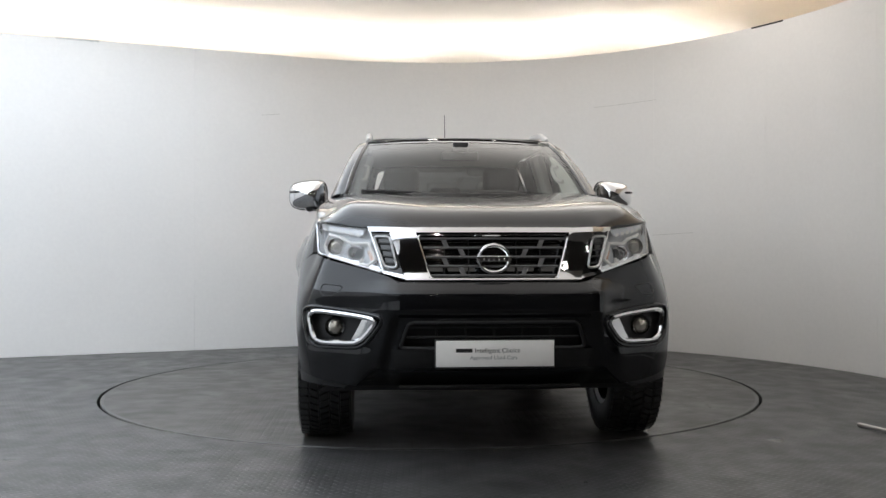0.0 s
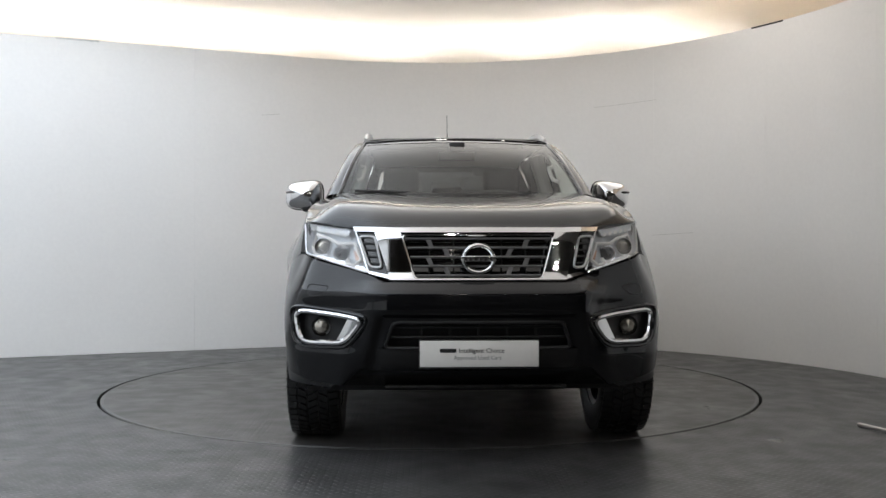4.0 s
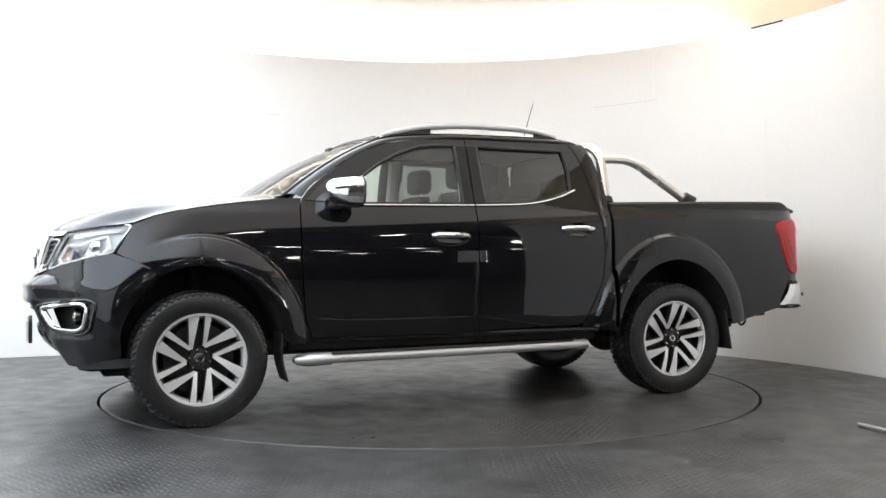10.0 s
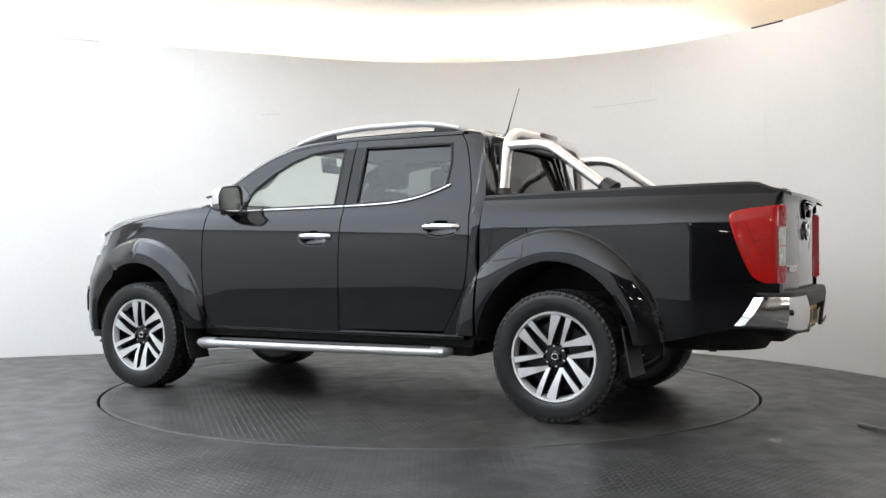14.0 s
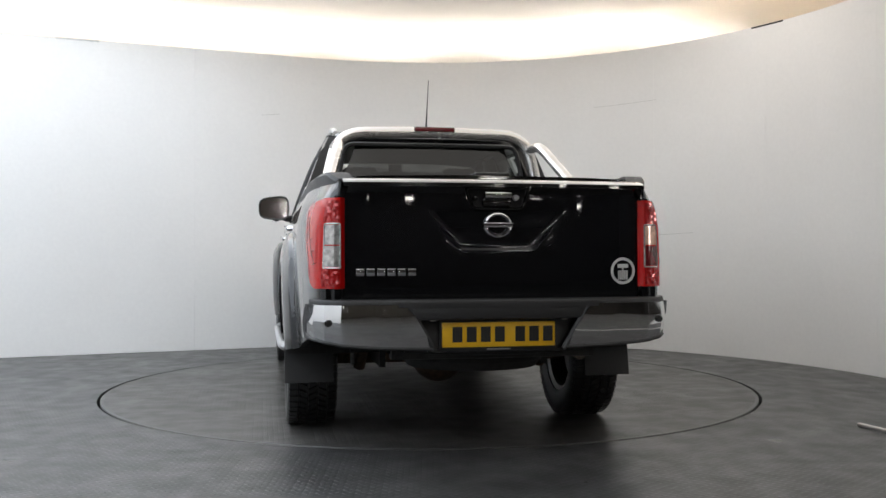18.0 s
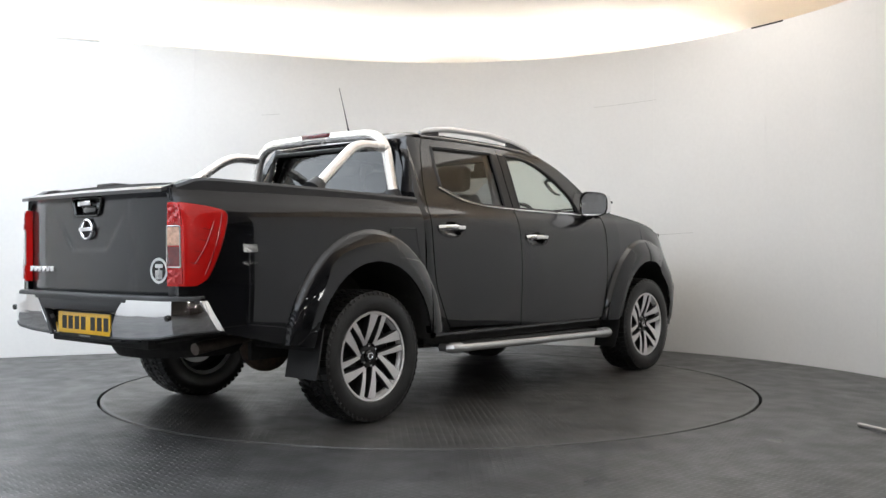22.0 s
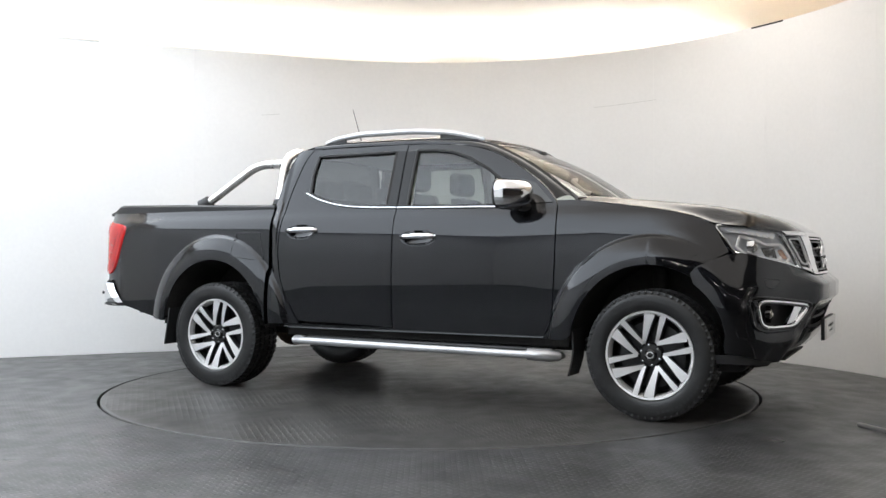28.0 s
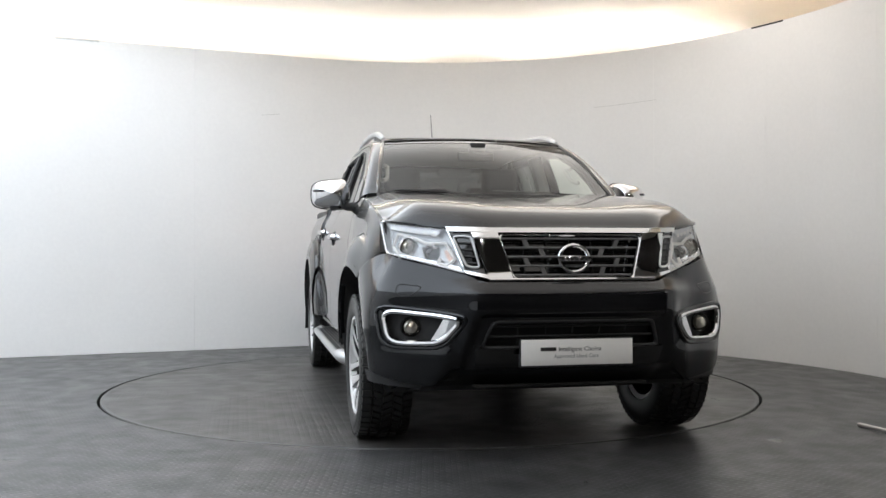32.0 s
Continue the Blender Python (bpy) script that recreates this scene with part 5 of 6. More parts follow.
def build_rear(car):
    # tailgate with a lip along its top
    def gate(u, v):
        y = lerp(-0.698, 0.698, u)
        z = lerp(0.708, 1.268, v)
        k = (y / 0.698) ** 2
        x = -2.792 + 0.024 * k + 0.022 * k * k
        x -= 0.040 * step01(z, 1.225, 1.28) * (1 - 0.3 * k)
        half = lerp(0.19, 0.37, min(max((z - 0.965) / 0.20, 0.0), 1.0))
        x += 0.006 * step01(z, 0.955, 0.985) * (1 - step01(z, 1.03, 1.20)) * (1 - step01(abs(y), half - 0.045, half))
        x += 0.02 * (1 - step01(z, 0.71, 0.76))
        return x, y, z
    pocket = [(-0.115, 1.152), (0.115, 1.152), (0.148, 1.246), (-0.148, 1.246)]
    tg = part("tailgate", sheet(gate, 90, 60, (0.035, 0, 0), lambda c: inside(pocket, c.y, c.z)), PAINT, car, "glossy black tailgate with a lipped top edge")
    part("handle_pocket", sheet(lambda u, v: (-2.755, lerp(-0.165, 0.165, u), lerp(1.135, 1.258, v)), 2, 2), PLASTIC, tg)
    part("pocket_rim", tube([(-2.798 - 0.03 * step01(p.y, 1.225, 1.28), p.x, p.y) for p in rounded([(a, b, 0) for a, b in pocket], 0.02, 4, True)], 0.008, 6, True), GLOSS_BLACK, tg)
    part("gate_handle", box(-2.822, -2.772, -0.064, 0.064, 1.200, 1.230, 0.008), CHROME, tg, "chrome tailgate handle")
    part("handle_cup", box(-2.792, -2.757, -0.068, 0.068, 1.160, 1.203, 0.012), GLOSS_BLACK, tg)
    part("gate_camera", moved(lathe([(0.0001, -2.776), (0.010, -2.774), (0.012, -2.756)], 14, "x"), Matrix.Translation((0, 0.098, 1.200))), GLOSS_BLACK, tg)
    part("gate_lock", moved(lathe([(0.0001, -2.79), (0.012, -2.79), (0.014, -2.77)], 14, "x"), Matrix.Translation((0, -0.090, 1.205))), SATIN, tg)
    part("gate_lip", sheet(lambda u, v: (lambda y, k: (lerp(-2.846, -2.70, v) + 0.036 * k, y, 1.266 + 0.024 * math.sin(math.pi / 2 * min(v * 1.5, 1))))(lerp(-0.700, 0.700, u), lerp(-1, 1, u) ** 2), 30, 6, (0, 0, -0.018)), GLOSS_BLACK, tg)
    # maker's badge: ring and bar; model name and sticker as plain shapes
    bx = -2.800
    part("gate_badge", tube([(bx, 0.057 * math.cos(2 * math.pi * i / 36), 1.079 + 0.049 * math.sin(2 * math.pi * i / 36)) for i in range(36)], 0.0085, 8, True), CHROME, tg, "chrome ring badge with a cross bar")
    part("gate_badge_bar", box(bx - 0.010, bx + 0.008, -0.068, 0.068, 1.068, 1.090, 0.003), CHROME, tg)
    for i in range(6):
        y0 = 0.642 - 0.0465 * i
        part("name_mark", box(bx + 0.008, bx + 0.018 + 0.02, y0 - 0.036, y0, 0.850, 0.883, 0.003), CHROME, tg)
    sy, sz = -0.612, 0.868
    bm = lathe([(0.050, 0.0), (0.050, -0.0015), (0.063, -0.0015), (0.063, 0.0)], 36, "x")
    lay = Matrix.Translation((-2.7635, sy, sz)) @ Matrix.Rotation(radians(7.0), 4, "Z")
    part("sticker", moved(bm, lay), STICKER, tg, "round grey sticker with a striped centre")
    for i in range(5):
        part("sticker_bar", moved(box(-0.0016, 0.001, -0.024 + 0.0105 * i, -0.018 + 0.0105 * i, -0.042, 0.002 + (0.012 if i == 2 else 0)), lay), STICKER, tg)
    part("sticker_bar", moved(box(-0.0016, 0.001, -0.027, 0.027, 0.014, 0.032), lay), STICKER, tg)
    # tail lamps wrapped round the corners
    lamp_edge = smooth_curve((0.795, -2.700), (0.810, -2.668), (0.836, -2.640), (1.085, -2.542), (1.135, -2.530), (1.160, -2.540), (1.180, -2.610), (1.190, -2.68), (1.198, -2.735))
    for sg in (-1, 1):
        def corner_pt(q, z, d):
            """q: 0 on the side .. 1 at the tailgate."""
            if q < 0.62:
                x = lerp(-2.50, -2.735, q / 0.62)
                return x - d * 0.3, skin(x, z) + d, z
            t = (q - 0.62) / 0.38
            x0 = -2.735
            y0 = skin(x0, z)
            a = t * math.pi / 2
            return lerp(x0, -2.772, math.sin(a)) - d, lerp(y0, 0.705, t) + d * 0.5, z

        def lens(u, v, q0=0.0, q1=1.0, z0=0.795, z1=1.198, d=0.010):
            z = lerp(z0, z1, v)
            lead = (-2.5 - lamp_edge(z)) / 0.235 * 0.62
            q = lerp(max(q0, lead), q1, u)
            x, y, z = corner_pt(q, z, d)
            return x, sg * y, z

        def ridge(path, r):
            return tube([(lambda p: (p[0], sg * p[1], p[2]))(corner_pt((-2.5 - x) / 0.235 * 0.62, z, 0.0105)) for x, z in path], r, 5)
        lamp = part("tail_lamp", sheet(lens, 40, 60, (0.03, -sg * 0.02, 0)), RED_LENS, car, "red tail lamp with clear middle sections")
        for name, z0, z1, m in (("reverse_lens", 0.892, 0.985, CLEAR_LENS), ("indicator_lens", 0.990, 1.078, CLEAR_LENS if sg > 0 else AMBER)):
            part(name, sheet(lambda u, v: lens(u, v, 0.70, 1.0, z0, z1, 0.0125), 12, 6, (0.012, -sg * 0.004, 0)), m if not (sg < 0 and name == "reverse_lens") else DEEP_RED, lamp)
        for name, z0, z1 in (("brake_facet", 1.090, 1.186), ("stop_facet", 0.806, 0.884)):
            rnd = random.Random(5)
            dents = [[0.0125 + 0.0045 * rnd.random() for _ in range(8)] for _ in range(11)]
            bm = sheet(lambda u, v: lens(u, v, 0.66, 0.985, z0, z1, dents[round(u * 10)][round(v * 7)]), 10, 7, (0.012, -sg * 0.004, 0))
            part(name, bm, RED_FACET, lamp, "", 4.0)
        for x0, za, zb in ((0.022, 0.85, 1.150), (0.070, 0.900, 1.110)):
            part("lens_ridge", ridge([(lamp_edge(lerp(0.85, 1.12, i / 14)) - x0, lerp(za, zb, i / 14)) for i in range(15)], 0.0014), DEEP_RED, lamp)
        for z in (0.90, 0.955, 1.01, 1.065):
            part("lens_ridge", ridge([(lamp_edge(z) - 0.072 - 0.004 * i, z + 0.001 * i) for i in range(11)], 0.0013), DEEP_RED, lamp)
        rim = [lens(lerp(0, 1, i / 12), 0, 0.69, 1.0, 0.886, 1.083, 0.0125) for i in range(13)] + [lens(1 - i / 12, 1, 0.69, 1.0, 0.886, 1.083, 0.0125) for i in range(13)]
        part("lens_rim", tube(rim, 0.004, 6, True), CLEAR_LENS, lamp)
        part("corner_trim", sheet(lambda u, v: (lambda p: (p[0], sg * p[1], p[2]))(corner_pt(lerp(0.62, 1.0, u), lerp(0.71, 0.792, v), 0.0)), 10, 4, (0.03, 0, 0)), PAINT, car)
        part("corner_trim", sheet(lambda u, v: (lambda p: (p[0], sg * p[1], p[2]))(corner_pt(lerp(0.62, 1.0, u), lerp(1.206, 1.272, v), 0.0)), 10, 4, (0.03, 0, 0)), PAINT, car)
        part("corner_back", sheet(lambda u, v: (lambda p: (p[0] + 0.01, sg * p[1], p[2]))(corner_pt(lerp(0.60, 1.0, u), lerp(0.78, 1.22, v), -0.012)), 6, 4), PLASTIC, car)
    # rear bumper: dark middle step and two chrome corners
    bp = part("rear_bumper", box(-2.855, -2.70, -0.43, 0.43, 0.655, 0.724, 0.012), PLASTIC, car, "dark rear bumper with bright chrome corners")
    def pad(u, v):
        y = lerp(-1.0, 1.0, u)
        k = abs(y)
        out = -2.862 + 0.030 * step01(k, 0.45, 0.80) + 0.135 * max(0.0, (k - 0.80) / 0.20) ** 2
        y *= 0.842
        if v < 0.55:
            return lerp(-2.66, out + 0.014, v / 0.55), y, 0.748 - 0.004 * v
        a = (v - 0.55) / 0.45
        return out + 0.014 * (1 - math.sin(a * math.pi / 2)) + 0.004 * a, y * (1 + 0.004 * a), lerp(0.746, 0.722, 1 - math.cos(a * math.pi / 2))
    part("step_pad", sheet(pad, 60, 12, (0, 0, -0.012)), PLASTIC, bp)
    part("gap_bar", box(-2.77, -2.70, -0.70, 0.70, 0.700, 0.744), INK, bp)
    bm = sheet(lambda u, v: (-2.795 + 0.03 * v, lerp(-0.40, 0.40, u) * lerp(0.80, 1.0, v), lerp(0.505, 0.665, v)), 10, 6, (0.06, 0, 0))
    part("plate_recess", bm, PLASTIC, bp)
    part("lower_valance", sheet(lambda u, v: (-2.80 + 0.10 * (1 - v), lerp(-0.42, 0.42, u), lerp(0.465, 0.512, v) + 0.02 * lerp(-1, 1, u) ** 2), 12, 3, (0.05, 0, 0)), PLASTIC, bp)
    for sg in (-1, 1):
        bplan = [(-2.575, 0.862), (-2.66, 0.845), (-2.74, 0.822), (-2.80, 0.780), (-2.828, 0.70), (-2.842, 0.58), (-2.848, 0.42)]

        def horn(u, v):
            z = lerp(0.555, 0.724, v)
            last = lerp(0.30, 0.42, v)
            k = u * 6
            i = min(int(k), 5)
            t = k - i
            x, y = lerp(bplan[i][0], bplan[i + 1][0], t), lerp(bplan[i][1], bplan[i + 1][1], t)
            if k < 2:
                s = (1 - k / 2) ** 1.5
                x = lerp(x, lerp(-2.602, -2.690, v), s)
            if u > 0.66:
                y = lerp(bplan[4][1], last, (u - 0.666) / 0.334)
            z -= 0.028 * step01(u, 0.35, 0.9) * (1 - v)
            z += 0.02 * (1 - u) * (1 - v)
            bulge = 0.009 * math.sin(math.pi * min(1, v * 1.02))
            return x - bulge - 0.012 * (v - 0.5), sg * (y + bulge * (1 - u)), z
        h = part("bumper_corner", sheet(horn, 42, 12, (0.05, -sg * 0.02, 0)), CHROME, bp, "chrome bumper corner")
        part("corner_lip", tube([horn(i / 20, 0) for i in range(21)], 0.008, 6), PLASTIC, h)
        part("parking_sensor", moved(lathe([(0.0001, -0.004), (0.011, -0.003), (0.013, 0.004)], 16, "x"), Matrix.Translation((-2.826, sg * 0.768, 0.645))), INK, h)
        part("sensor_ring", moved(lathe([(0.012, -0.003), (0.015, -0.003), (0.016, 0.006)], 16, "x"), Matrix.Translation((-2.824, sg * 0.768, 0.645))), GLOSS_BLACK, h)
        part("recess_edge", tube([(-2.846, sg * 0.412, 0.712), (-2.835, sg * 0.30, 0.520)], 0.014, 6), PLASTIC, bp)
        part("plate_light", box(-2.835, -2.81, sg * 0.305 - 0.014, sg * 0.305 + 0.014, 0.648, 0.664, 0.003), CLEAR_LENS, bp)
    pl = part("rear_plate", box(-2.822, -2.812, -0.262, 0.262, 0.530, 0.642, 0.003), PLATE_YELLOW, car, "yellow rear plate with black bars")
    part("plate_holder", box(-2.812, -2.80, -0.27, 0.27, 0.512, 0.650, 0.003), PLASTIC, pl)
    for y in (0.215, 0.150, 0.085, 0.020, -0.075, -0.140, -0.205):
        part("plate_bar", box(-2.8235, -2.8221, y - 0.045, y, 0.553, 0.622), INK, pl)
    part("plate_small_bar", box(-2.8135, -2.8121, -0.055, 0.055, 0.5165, 0.5235), GREY_INK, pl)
    # roll-top bed cover with cross joints, and its handle
    cv = part("bed_cover", sheet(lambda u, v: (lerp(-1.13, -2.70, u), lerp(-0.70, 0.70, v), 1.296 + 0.012 * (1 - lerp(-1, 1, v) ** 2)), 24, 12, (0, 0, -0.03)), GLOSS_BLACK, car, "black slatted roll-top bed cover")
    for i in range(14):
        x = -1.20 - 0.108 * i
        part("cover_slat", sheet(lambda u, v: (lerp(x, x - 0.100, u), lerp(-0.69, 0.69, v), 1.299 + 0.012 * (1 - lerp(-1, 1, v) ** 2)), 1, 12, (0, 0, -0.003)), GLOSS_BLACK, cv)
    part("cover_latch", box(-2.70, -2.60, -0.085, 0.085, 1.308, 1.326, 0.008), PLASTIC, cv)
    # roll bar
    rb = part("roll_bar", tube(rounded([(-1.172, 0.685, 1.30), (-1.170, 0.608, 1.620), (-1.167, 0.505, 1.692), (-1.166, 0.0, 1.702), (-1.167, -0.505, 1.692), (-1.170, -0.608, 1.620), (-1.172, -0.685, 1.30)], 0.085, 8), 0.034, 18), STEEL, car, "polished stainless roll bar over the bed")
    for sg in (-1, 1):
        arm = rounded([(-1.168, sg * 0.614, 1.600), (-1.425, sg * 0.606, 1.602), (-1.815, sg * 0.700, 1.325)], 0.10, 7)
        part("roll_bar_arm", tube(arm, 0.031, 16), STEEL, rb)
        part("bar_foot", tube([(-1.80, sg * 0.696, 1.345), (-1.86, sg * 0.708, 1.298)], [0.044, 0.060], 14), PLASTIC, rb)
        part("bar_foot", tube([(-1.172, sg * 0.668, 1.335), (-1.172, sg * 0.674, 1.295)], [0.046, 0.056], 14), PLASTIC, rb)
    part("third_brake_lamp", box(-1.212, -1.172, -0.128, 0.128, 1.702, 1.732, 0.008), DEEP_RED, rb, "dark red high brake lamp")


def build_wheel():
    """One wheel about the origin, its outer face towards +y."""
    hub = part("wheel", lathe([(0.205, -0.10), (0.215, 0.02), (0.19, 0.04), (0.0001, 0.045)], 40), ALLOY_DARK, None, "alloy wheel with machined twin spokes and an all-terrain tyre")
    prof = [(0.228, -0.118), (0.250, -0.126), (0.300, -0.132), (0.345, -0.128), (0.360, -0.116), (0.3635, -0.09), (0.3640, 0.0), (0.3635, 0.09), (0.360, 0.116),
            (0.348, 0.127), (0.335, 0.131), (0.300, 0.134), (0.272, 0.130), (0.262, 0.126), (0.2555, 0.122), (0.2535, 0.112), (0.250, 0.095)]
    part("tyre", lathe(prof, 72), RUBBER, hub, "black all-terrain tyre", 60)
    # tread blocks: slanted middle rows and shoulder lugs
    bm = bmesh.new()

    def block(a0, a1, y0, y1, slant, r0, r1):
        pts = []
        for r, sh in ((r0, 1.0), (r1, 0.90)):
            for aa, yy in ((a0, y0), (a1, y0), (a1, y1), (a0, y1)):
                ma, my = (a0 + a1) / 2, (y0 + y1) / 2
                ang = ma + (aa - ma) * sh + slant * (yy - my)
                y = my + (yy - my) * sh
                drop = 0.008 * step01(abs(y), 0.085, 0.122)
                pts.append(bm.verts.new(((r - drop) * math.cos(ang), y, (r - drop) * math.sin(ang))))
        for f in ((4, 5, 6, 7), (0, 1, 5, 4), (1, 2, 6, 5), (2, 3, 7, 6), (3, 0, 4, 7)):
            bm.faces.new([pts[i] for i in f])
    n = 58
    for i in range(n):
        a = 2 * math.pi * i / n
        w = 2 * math.pi / n
        for y0, y1, sl, sh in ((-0.124, -0.078, 0.25, 0.0), (-0.072, -0.030, -1.1, 0.35), (-0.024, 0.024, 1.2, 0.1), (0.030, 0.072, -1.1, 0.6), (0.078, 0.124, 0.25, 0.45)):
            block(a + sh * w, a + sh * w + 0.76 * w, y0, y1, sl, 0.361, 0.3740)
        for sgn in (-1, 1):
            # side lugs on the shoulder
            y = sgn * 0.126
            a0, a1 = a + 0.1 * w, a + 0.55 * w
            vs = [bm.verts.new((r * math.cos(t), yy, r * math.sin(t))) for r, t, yy in ((0.366, a0, y), (0.366, a1, y), (0.346, a1, y + sgn * 0.003), (0.346, a0, y + sgn * 0.003), (0.356, (a0 + a1) / 2, y + sgn * 0.005))]
            for q in ((0, 1, 4), (1, 2, 4), (2, 3, 4), (3, 0, 4)):
                bm.faces.new([vs[j] for j in q])
    tagged(part("tread", bm, RUBBER, hub, "", 25), kind="stuff")
    # raised sidewall marks, unreadable at any distance
    bm = bmesh.new()
    for i in range(11):
        for base in (0.55, 0.55 + math.pi):
            a = base + 0.085 * i
            vs = [(r, t) for r, t in ((0.312, a), (0.312, a + 0.05), (0.328, a + 0.05), (0.328, a))]
            f = [bm.verts.new((r * math.cos(t), 0.1352, r * math.sin(t))) for r, t in vs]
            bm.faces.new(f)
    tagged(part("sidewall_mark", bm, PLASTIC, hub), kind="stuff")
    part("rim", lathe([(0.205, -0.10), (0.232, -0.112), (0.236, -0.10), (0.226, 0.02), (0.226, 0.085), (0.236, 0.104), (0.250, 0.112), (0.254, 0.118), (0.2515, 0.1225), (0.2395, 0.1205), (0.238, 0.114), (0.2375, 0.100)], 72), MACHINED, hub)
    part("rim_barrel", lathe([(0.2255, -0.09), (0.2225, 0.085)], 48), ALLOY_DARK, hub)
    # six swept V pairs: a near-radial spoke and a wide swept one; dark body, machined face
    for k in range(6):
        base = 2 * math.pi * k / 6
        for swing, w0, w1 in ((radians(-8), 0.0100, 0.0175), (radians(33), 0.0110, 0.0300)):
            def arm(u, v, lift=0.0, grow=0.0):
                p = Vector((0.074 * math.cos(base), 0.074 * math.sin(base)))
                q = Vector((0.238 * math.cos(base + swing), 0.238 * math.sin(base + swing)))
                d = (q - p).normalized()
                c = p.lerp(q, u) + Vector((-d.y, d.x)) * lerp(-1, 1, v) * (lerp(w0, w1, u ** 1.25) + grow)
                y = lerp(0.082, 0.112, u) + 0.006 * math.sin(math.pi * u) + lift
                return c.x, y, c.y
            part("spoke", slab(lambda u, v: arm(u, v, 0.0, 0.004), 8, 2, (0, -0.04, 0)), ALLOY_DARK, hub)
            part("spoke_face", slab(lambda u, v: arm(u, v, 0.0035), 8, 2, (0, -0.003, 0)), MACHINED, hub)
    bm = lathe([(0.0001, 0.094), (0.028, 0.093), (0.034, 0.088), (0.036, 0.070)], 32)
    cap = part("centre_cap", bm, GLOSS_BLACK, hub)
    part("cap_ring", tube([(0.019 * math.cos(2 * math.pi * i / 20), 0.0935, 0.017 * math.sin(2 * math.pi * i / 20)) for i in range(20)], 0.003, 6, True), CHROME, hub)
    part("hub_disc", lathe([(0.036, 0.078), (0.060, 0.076), (0.070, 0.064), (0.074, 0.04)], 36), ALLOY_DARK, hub)
    for k in range(6):
        a = 2 * math.pi * k / 6 + 0.40
        part("wheel_nut", moved(lathe([(0.0001, 0.092), (0.007, 0.091), (0.0095, 0.084), (0.0095, 0.068)], 6), Matrix.Translation((0.057 * math.cos(a), 0, 0.057 * math.sin(a)))), CHROME, hub)
    part("brake_disc", lathe([(0.06, 0.0), (0.155, 0.0), (0.155, -0.024), (0.06, -0.024)], 40), SATIN, hub)
    part("brake_caliper", box(-0.07, 0.07, -0.06, 0.025, 0.10, 0.175, 0.01), SATIN, hub)
    return hub


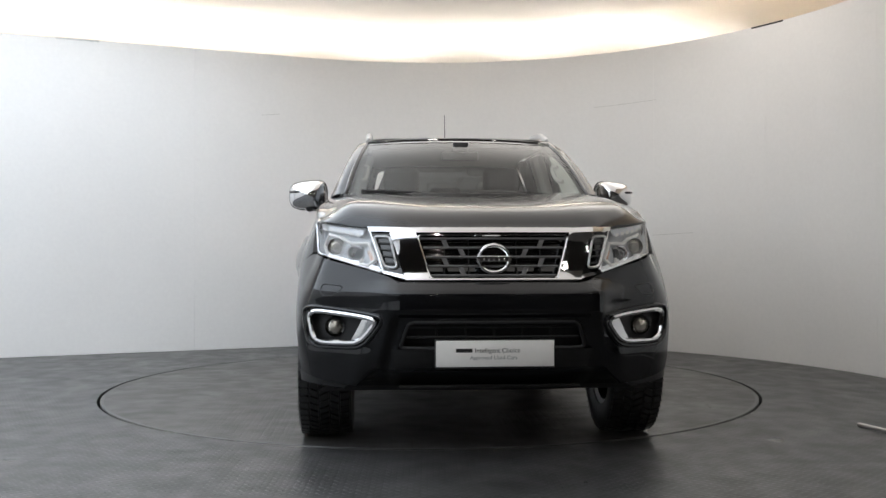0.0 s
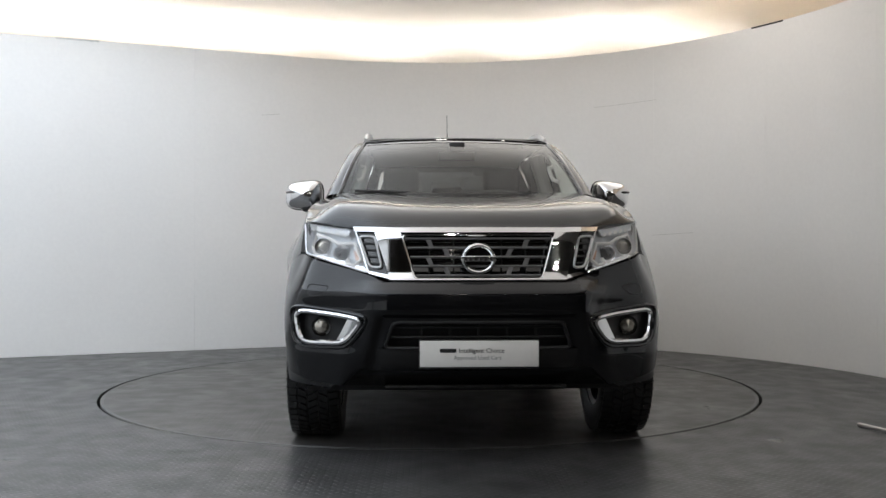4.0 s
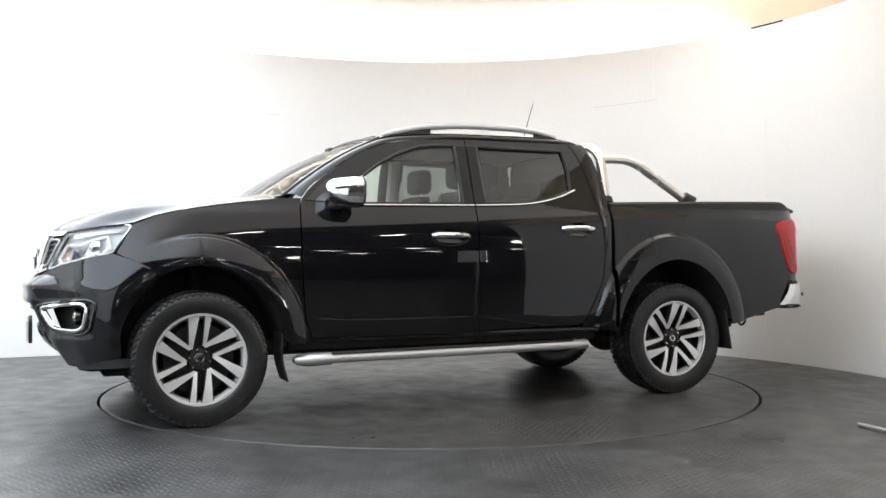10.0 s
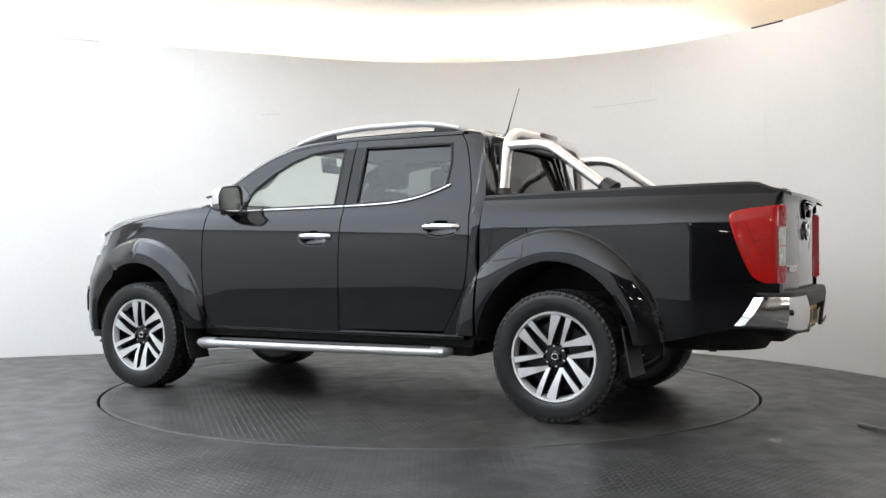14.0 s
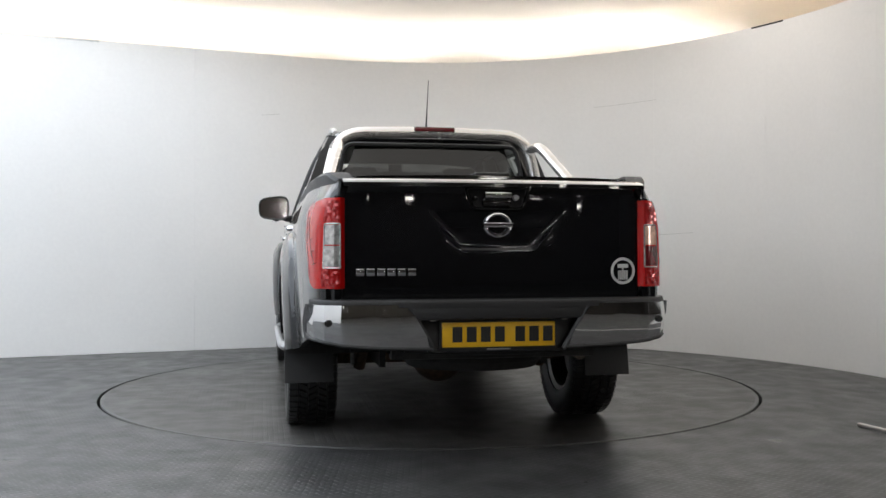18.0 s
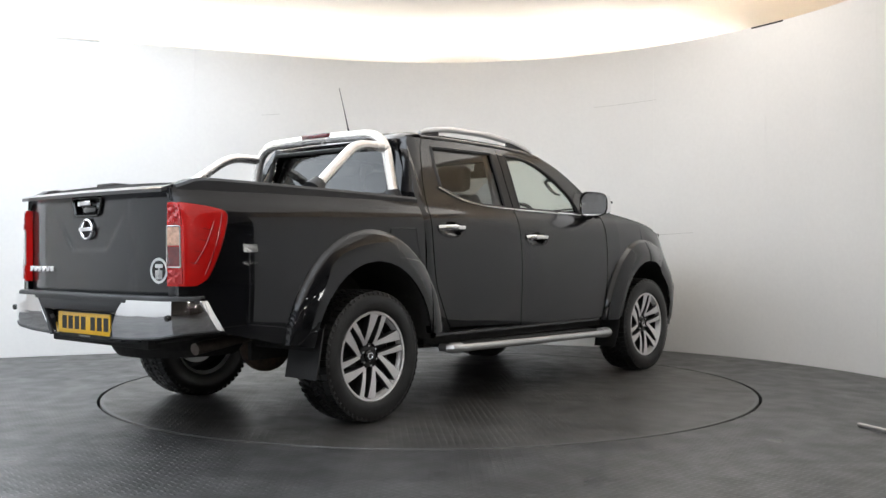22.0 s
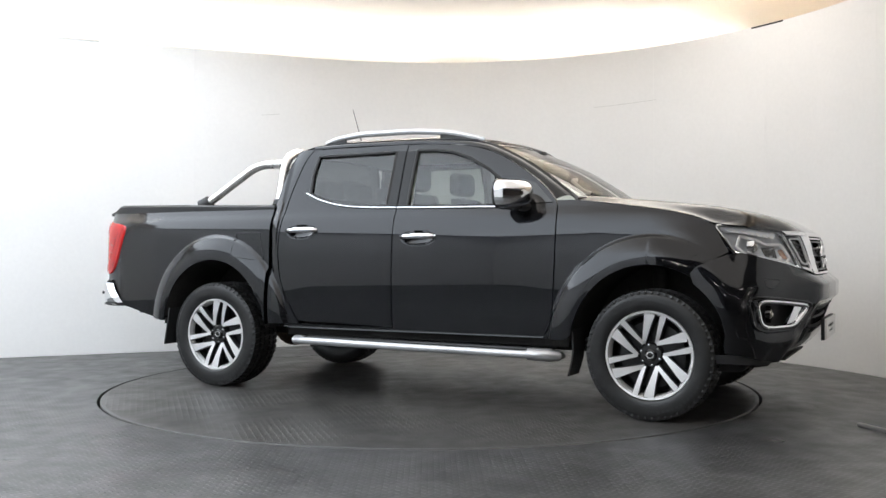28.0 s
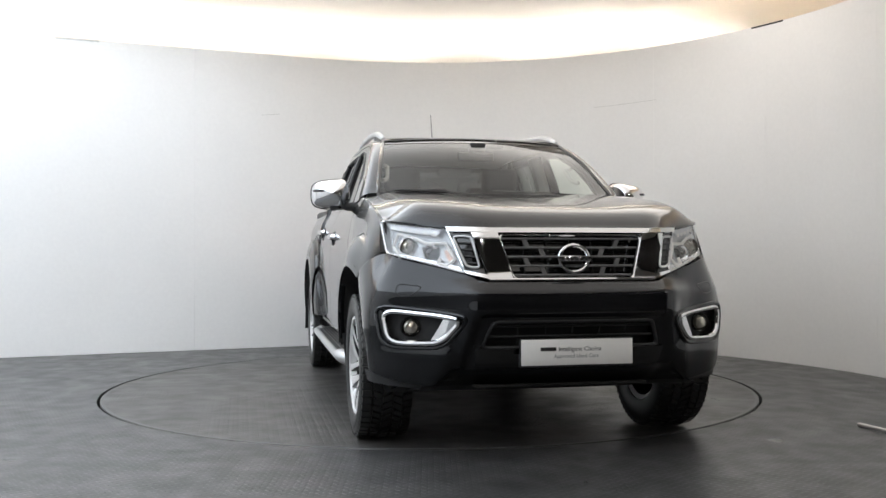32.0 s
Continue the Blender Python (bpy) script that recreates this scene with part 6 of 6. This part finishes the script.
def build_under(car):
    for sg in (-1, 1):
        part("chassis_rail", tube([(2.25, sg * 0.42, 0.50), (1.2, sg * 0.40, 0.44), (-0.8, sg * 0.43, 0.42), (-1.5, sg * 0.46, 0.60), (-2.7, sg * 0.48, 0.56)], 0.065, 8), UNDER, car)
        part("suspension_arm", tube([(1.60, sg * 0.30, 0.36), (1.57, sg * 0.66, 0.34)], [0.05, 0.035], 8), UNDER, car)
        part("spring_strut", tube([(1.57, sg * 0.56, 0.36), (1.54, sg * 0.50, 0.85)], 0.05, 12), UNDER, car)
        part("rear_damper", tube([(-1.70, sg * 0.52, 0.32), (-1.90, sg * 0.46, 0.70)], 0.032, 10), RUST, car)
        part("rear_spring", tube([(-1.54 + 0.06 * math.cos(i * 0.7), sg * 0.50 + 0.06 * math.sin(i * 0.7), 0.44 + 0.006 * i) for i in range(50)], 0.009, 6), UNDER, car)
    part("rear_axle", tube([(-AXLE, -0.68, HUB), (-AXLE, -0.2, HUB), (-AXLE, 0.2, HUB), (-AXLE, 0.68, HUB)], 0.045, 12), RUST, car)
    bm = bmesh.new()
    bmesh.ops.create_uvsphere(bm, u_segments=20, v_segments=12, radius=0.16)
    part("differential", moved(bm, Matrix.Translation((-AXLE, 0.05, HUB))), RUST, car)
    part("front_axle", tube([(AXLE, -0.66, HUB), (AXLE, 0.66, HUB)], 0.03, 10), UNDER, car)
    part("engine_guard", slab(lambda u, v: (lerp(2.24, 1.2, u), lerp(-0.42, 0.42, v), lerp(0.33, 0.28, u)), 3, 3, (0, 0, 0.01)), UNDER, car)
    part("gearbox", box(-0.3, 1.2, -0.2, 0.2, 0.30, 0.5, 0.05), UNDER, car)
    part("fuel_tank", box(-0.95, 0.5, 0.25, 0.62, 0.31, 0.46, 0.04), UNDER, car)
    part("under_floor", box(-1.1, 1.1, -0.78, 0.78, 0.44, 0.475), UNDER, car)
    part("bed_floor", box(-2.72, -1.12, -0.55, 0.55, 0.70, 0.73), UNDER, car)
    part("front_bulkhead", box(1.06, 1.10, -0.70, 0.70, 0.44, 1.22), UNDER, car)
    part("engine_bay", box(1.15, 2.12, -0.42, 0.42, 0.45, 1.02, 0.05), UNDER, car)
    part("radiator", box(2.14, 2.20, -0.46, 0.46, 0.46, 1.0), UNDER, car)
    # spare wheel under the bed
    part("spare_tyre", moved(lathe([(0.20, -0.10), (0.33, -0.11), (0.36, -0.07), (0.36, 0.07), (0.33, 0.11), (0.20, 0.10), (0.20, -0.10)], 40, "z"), Matrix.Translation((-2.24, 0.0, 0.50))), UNDER, car)
    part("tow_bar", box(-2.74, -2.66, -0.48, 0.48, 0.47, 0.55, 0.01), UNDER, car)
    part("exhaust", tube([(0.6, -0.30, 0.36), (-1.2, -0.36, 0.42), (-1.7, -0.40, 0.62), (-2.1, -0.46, 0.50), (-2.48, -0.50, 0.455)], 0.032, 12), EXHAUST, car, "dull steel exhaust pipe")
    part("silencer", tube([(0.0, -0.32, 0.37), (-0.7, -0.34, 0.385)], 0.08, 14), EXHAUST, car)
    part("tow_eye", tube([(-2.36, 0.62, 0.47)] + [(-2.39 + 0.035 * math.cos(a), 0.62, 0.455 + 0.035 * math.sin(a)) for a in (1.2, 0.4, -0.4, -1.2, -2.0, -2.8, -3.6)], 0.010, 8), UNDER, car)


car = empty("pickup_truck")
tagged(car, "glossy black double-cab pickup truck with chrome trim and roll bar", "pickup truck")
build_front(car)
build_hood(car)
build_cab(car)
build_interior(car)
build_rear(car)
build_under(car)
first = build_wheel()
for k, (x, sg, spin) in enumerate(((AXLE, 1, 12), (-AXLE, 1, -1), (AXLE, -1, 2), (-AXLE, -1, 0))):
    m = pose(x, sg * WHEEL_Y, HUB, 0, 0, 0 if sg > 0 else 180) @ pose(0, 0, 0, 0, spin, 0)
    if k == 0:
        w = first
        w.matrix_basis = m
    else:
        w = copy_thing(first, m)
    w.parent = car

# ---------- what moves ----------
OFF = Vector((0.2246, 0.1493, 0.0))


def heading(t):
    early = smooth_curve((0.0, -87.08), (1.5, -87.08), (2.5, -87.19), (3.5, -87.75), (4.0, -88.60), (4.5, -90.12), (5.0, -94.13), (5.5, -99.62), (6.0, -105.98), (6.5, -112.40))
    if t < 6.5:
        return early(t)
    if t > 31.5:
        return -433.1 - (t - 31.5) * 11.6
    return -29.02 - 12.827 * t


def motions():
    ts = [0.5 * i for i in range(65)]
    rows, turns = [], []
    for t in ts:
        turn = Matrix.Rotation(radians(heading(t)), 4, "Z")
        turns.append((t, turn))
        rows.append((t, turn @ Matrix.Translation(OFF)))
    walk(car, rows)
    walk(disc, turns)


motions()
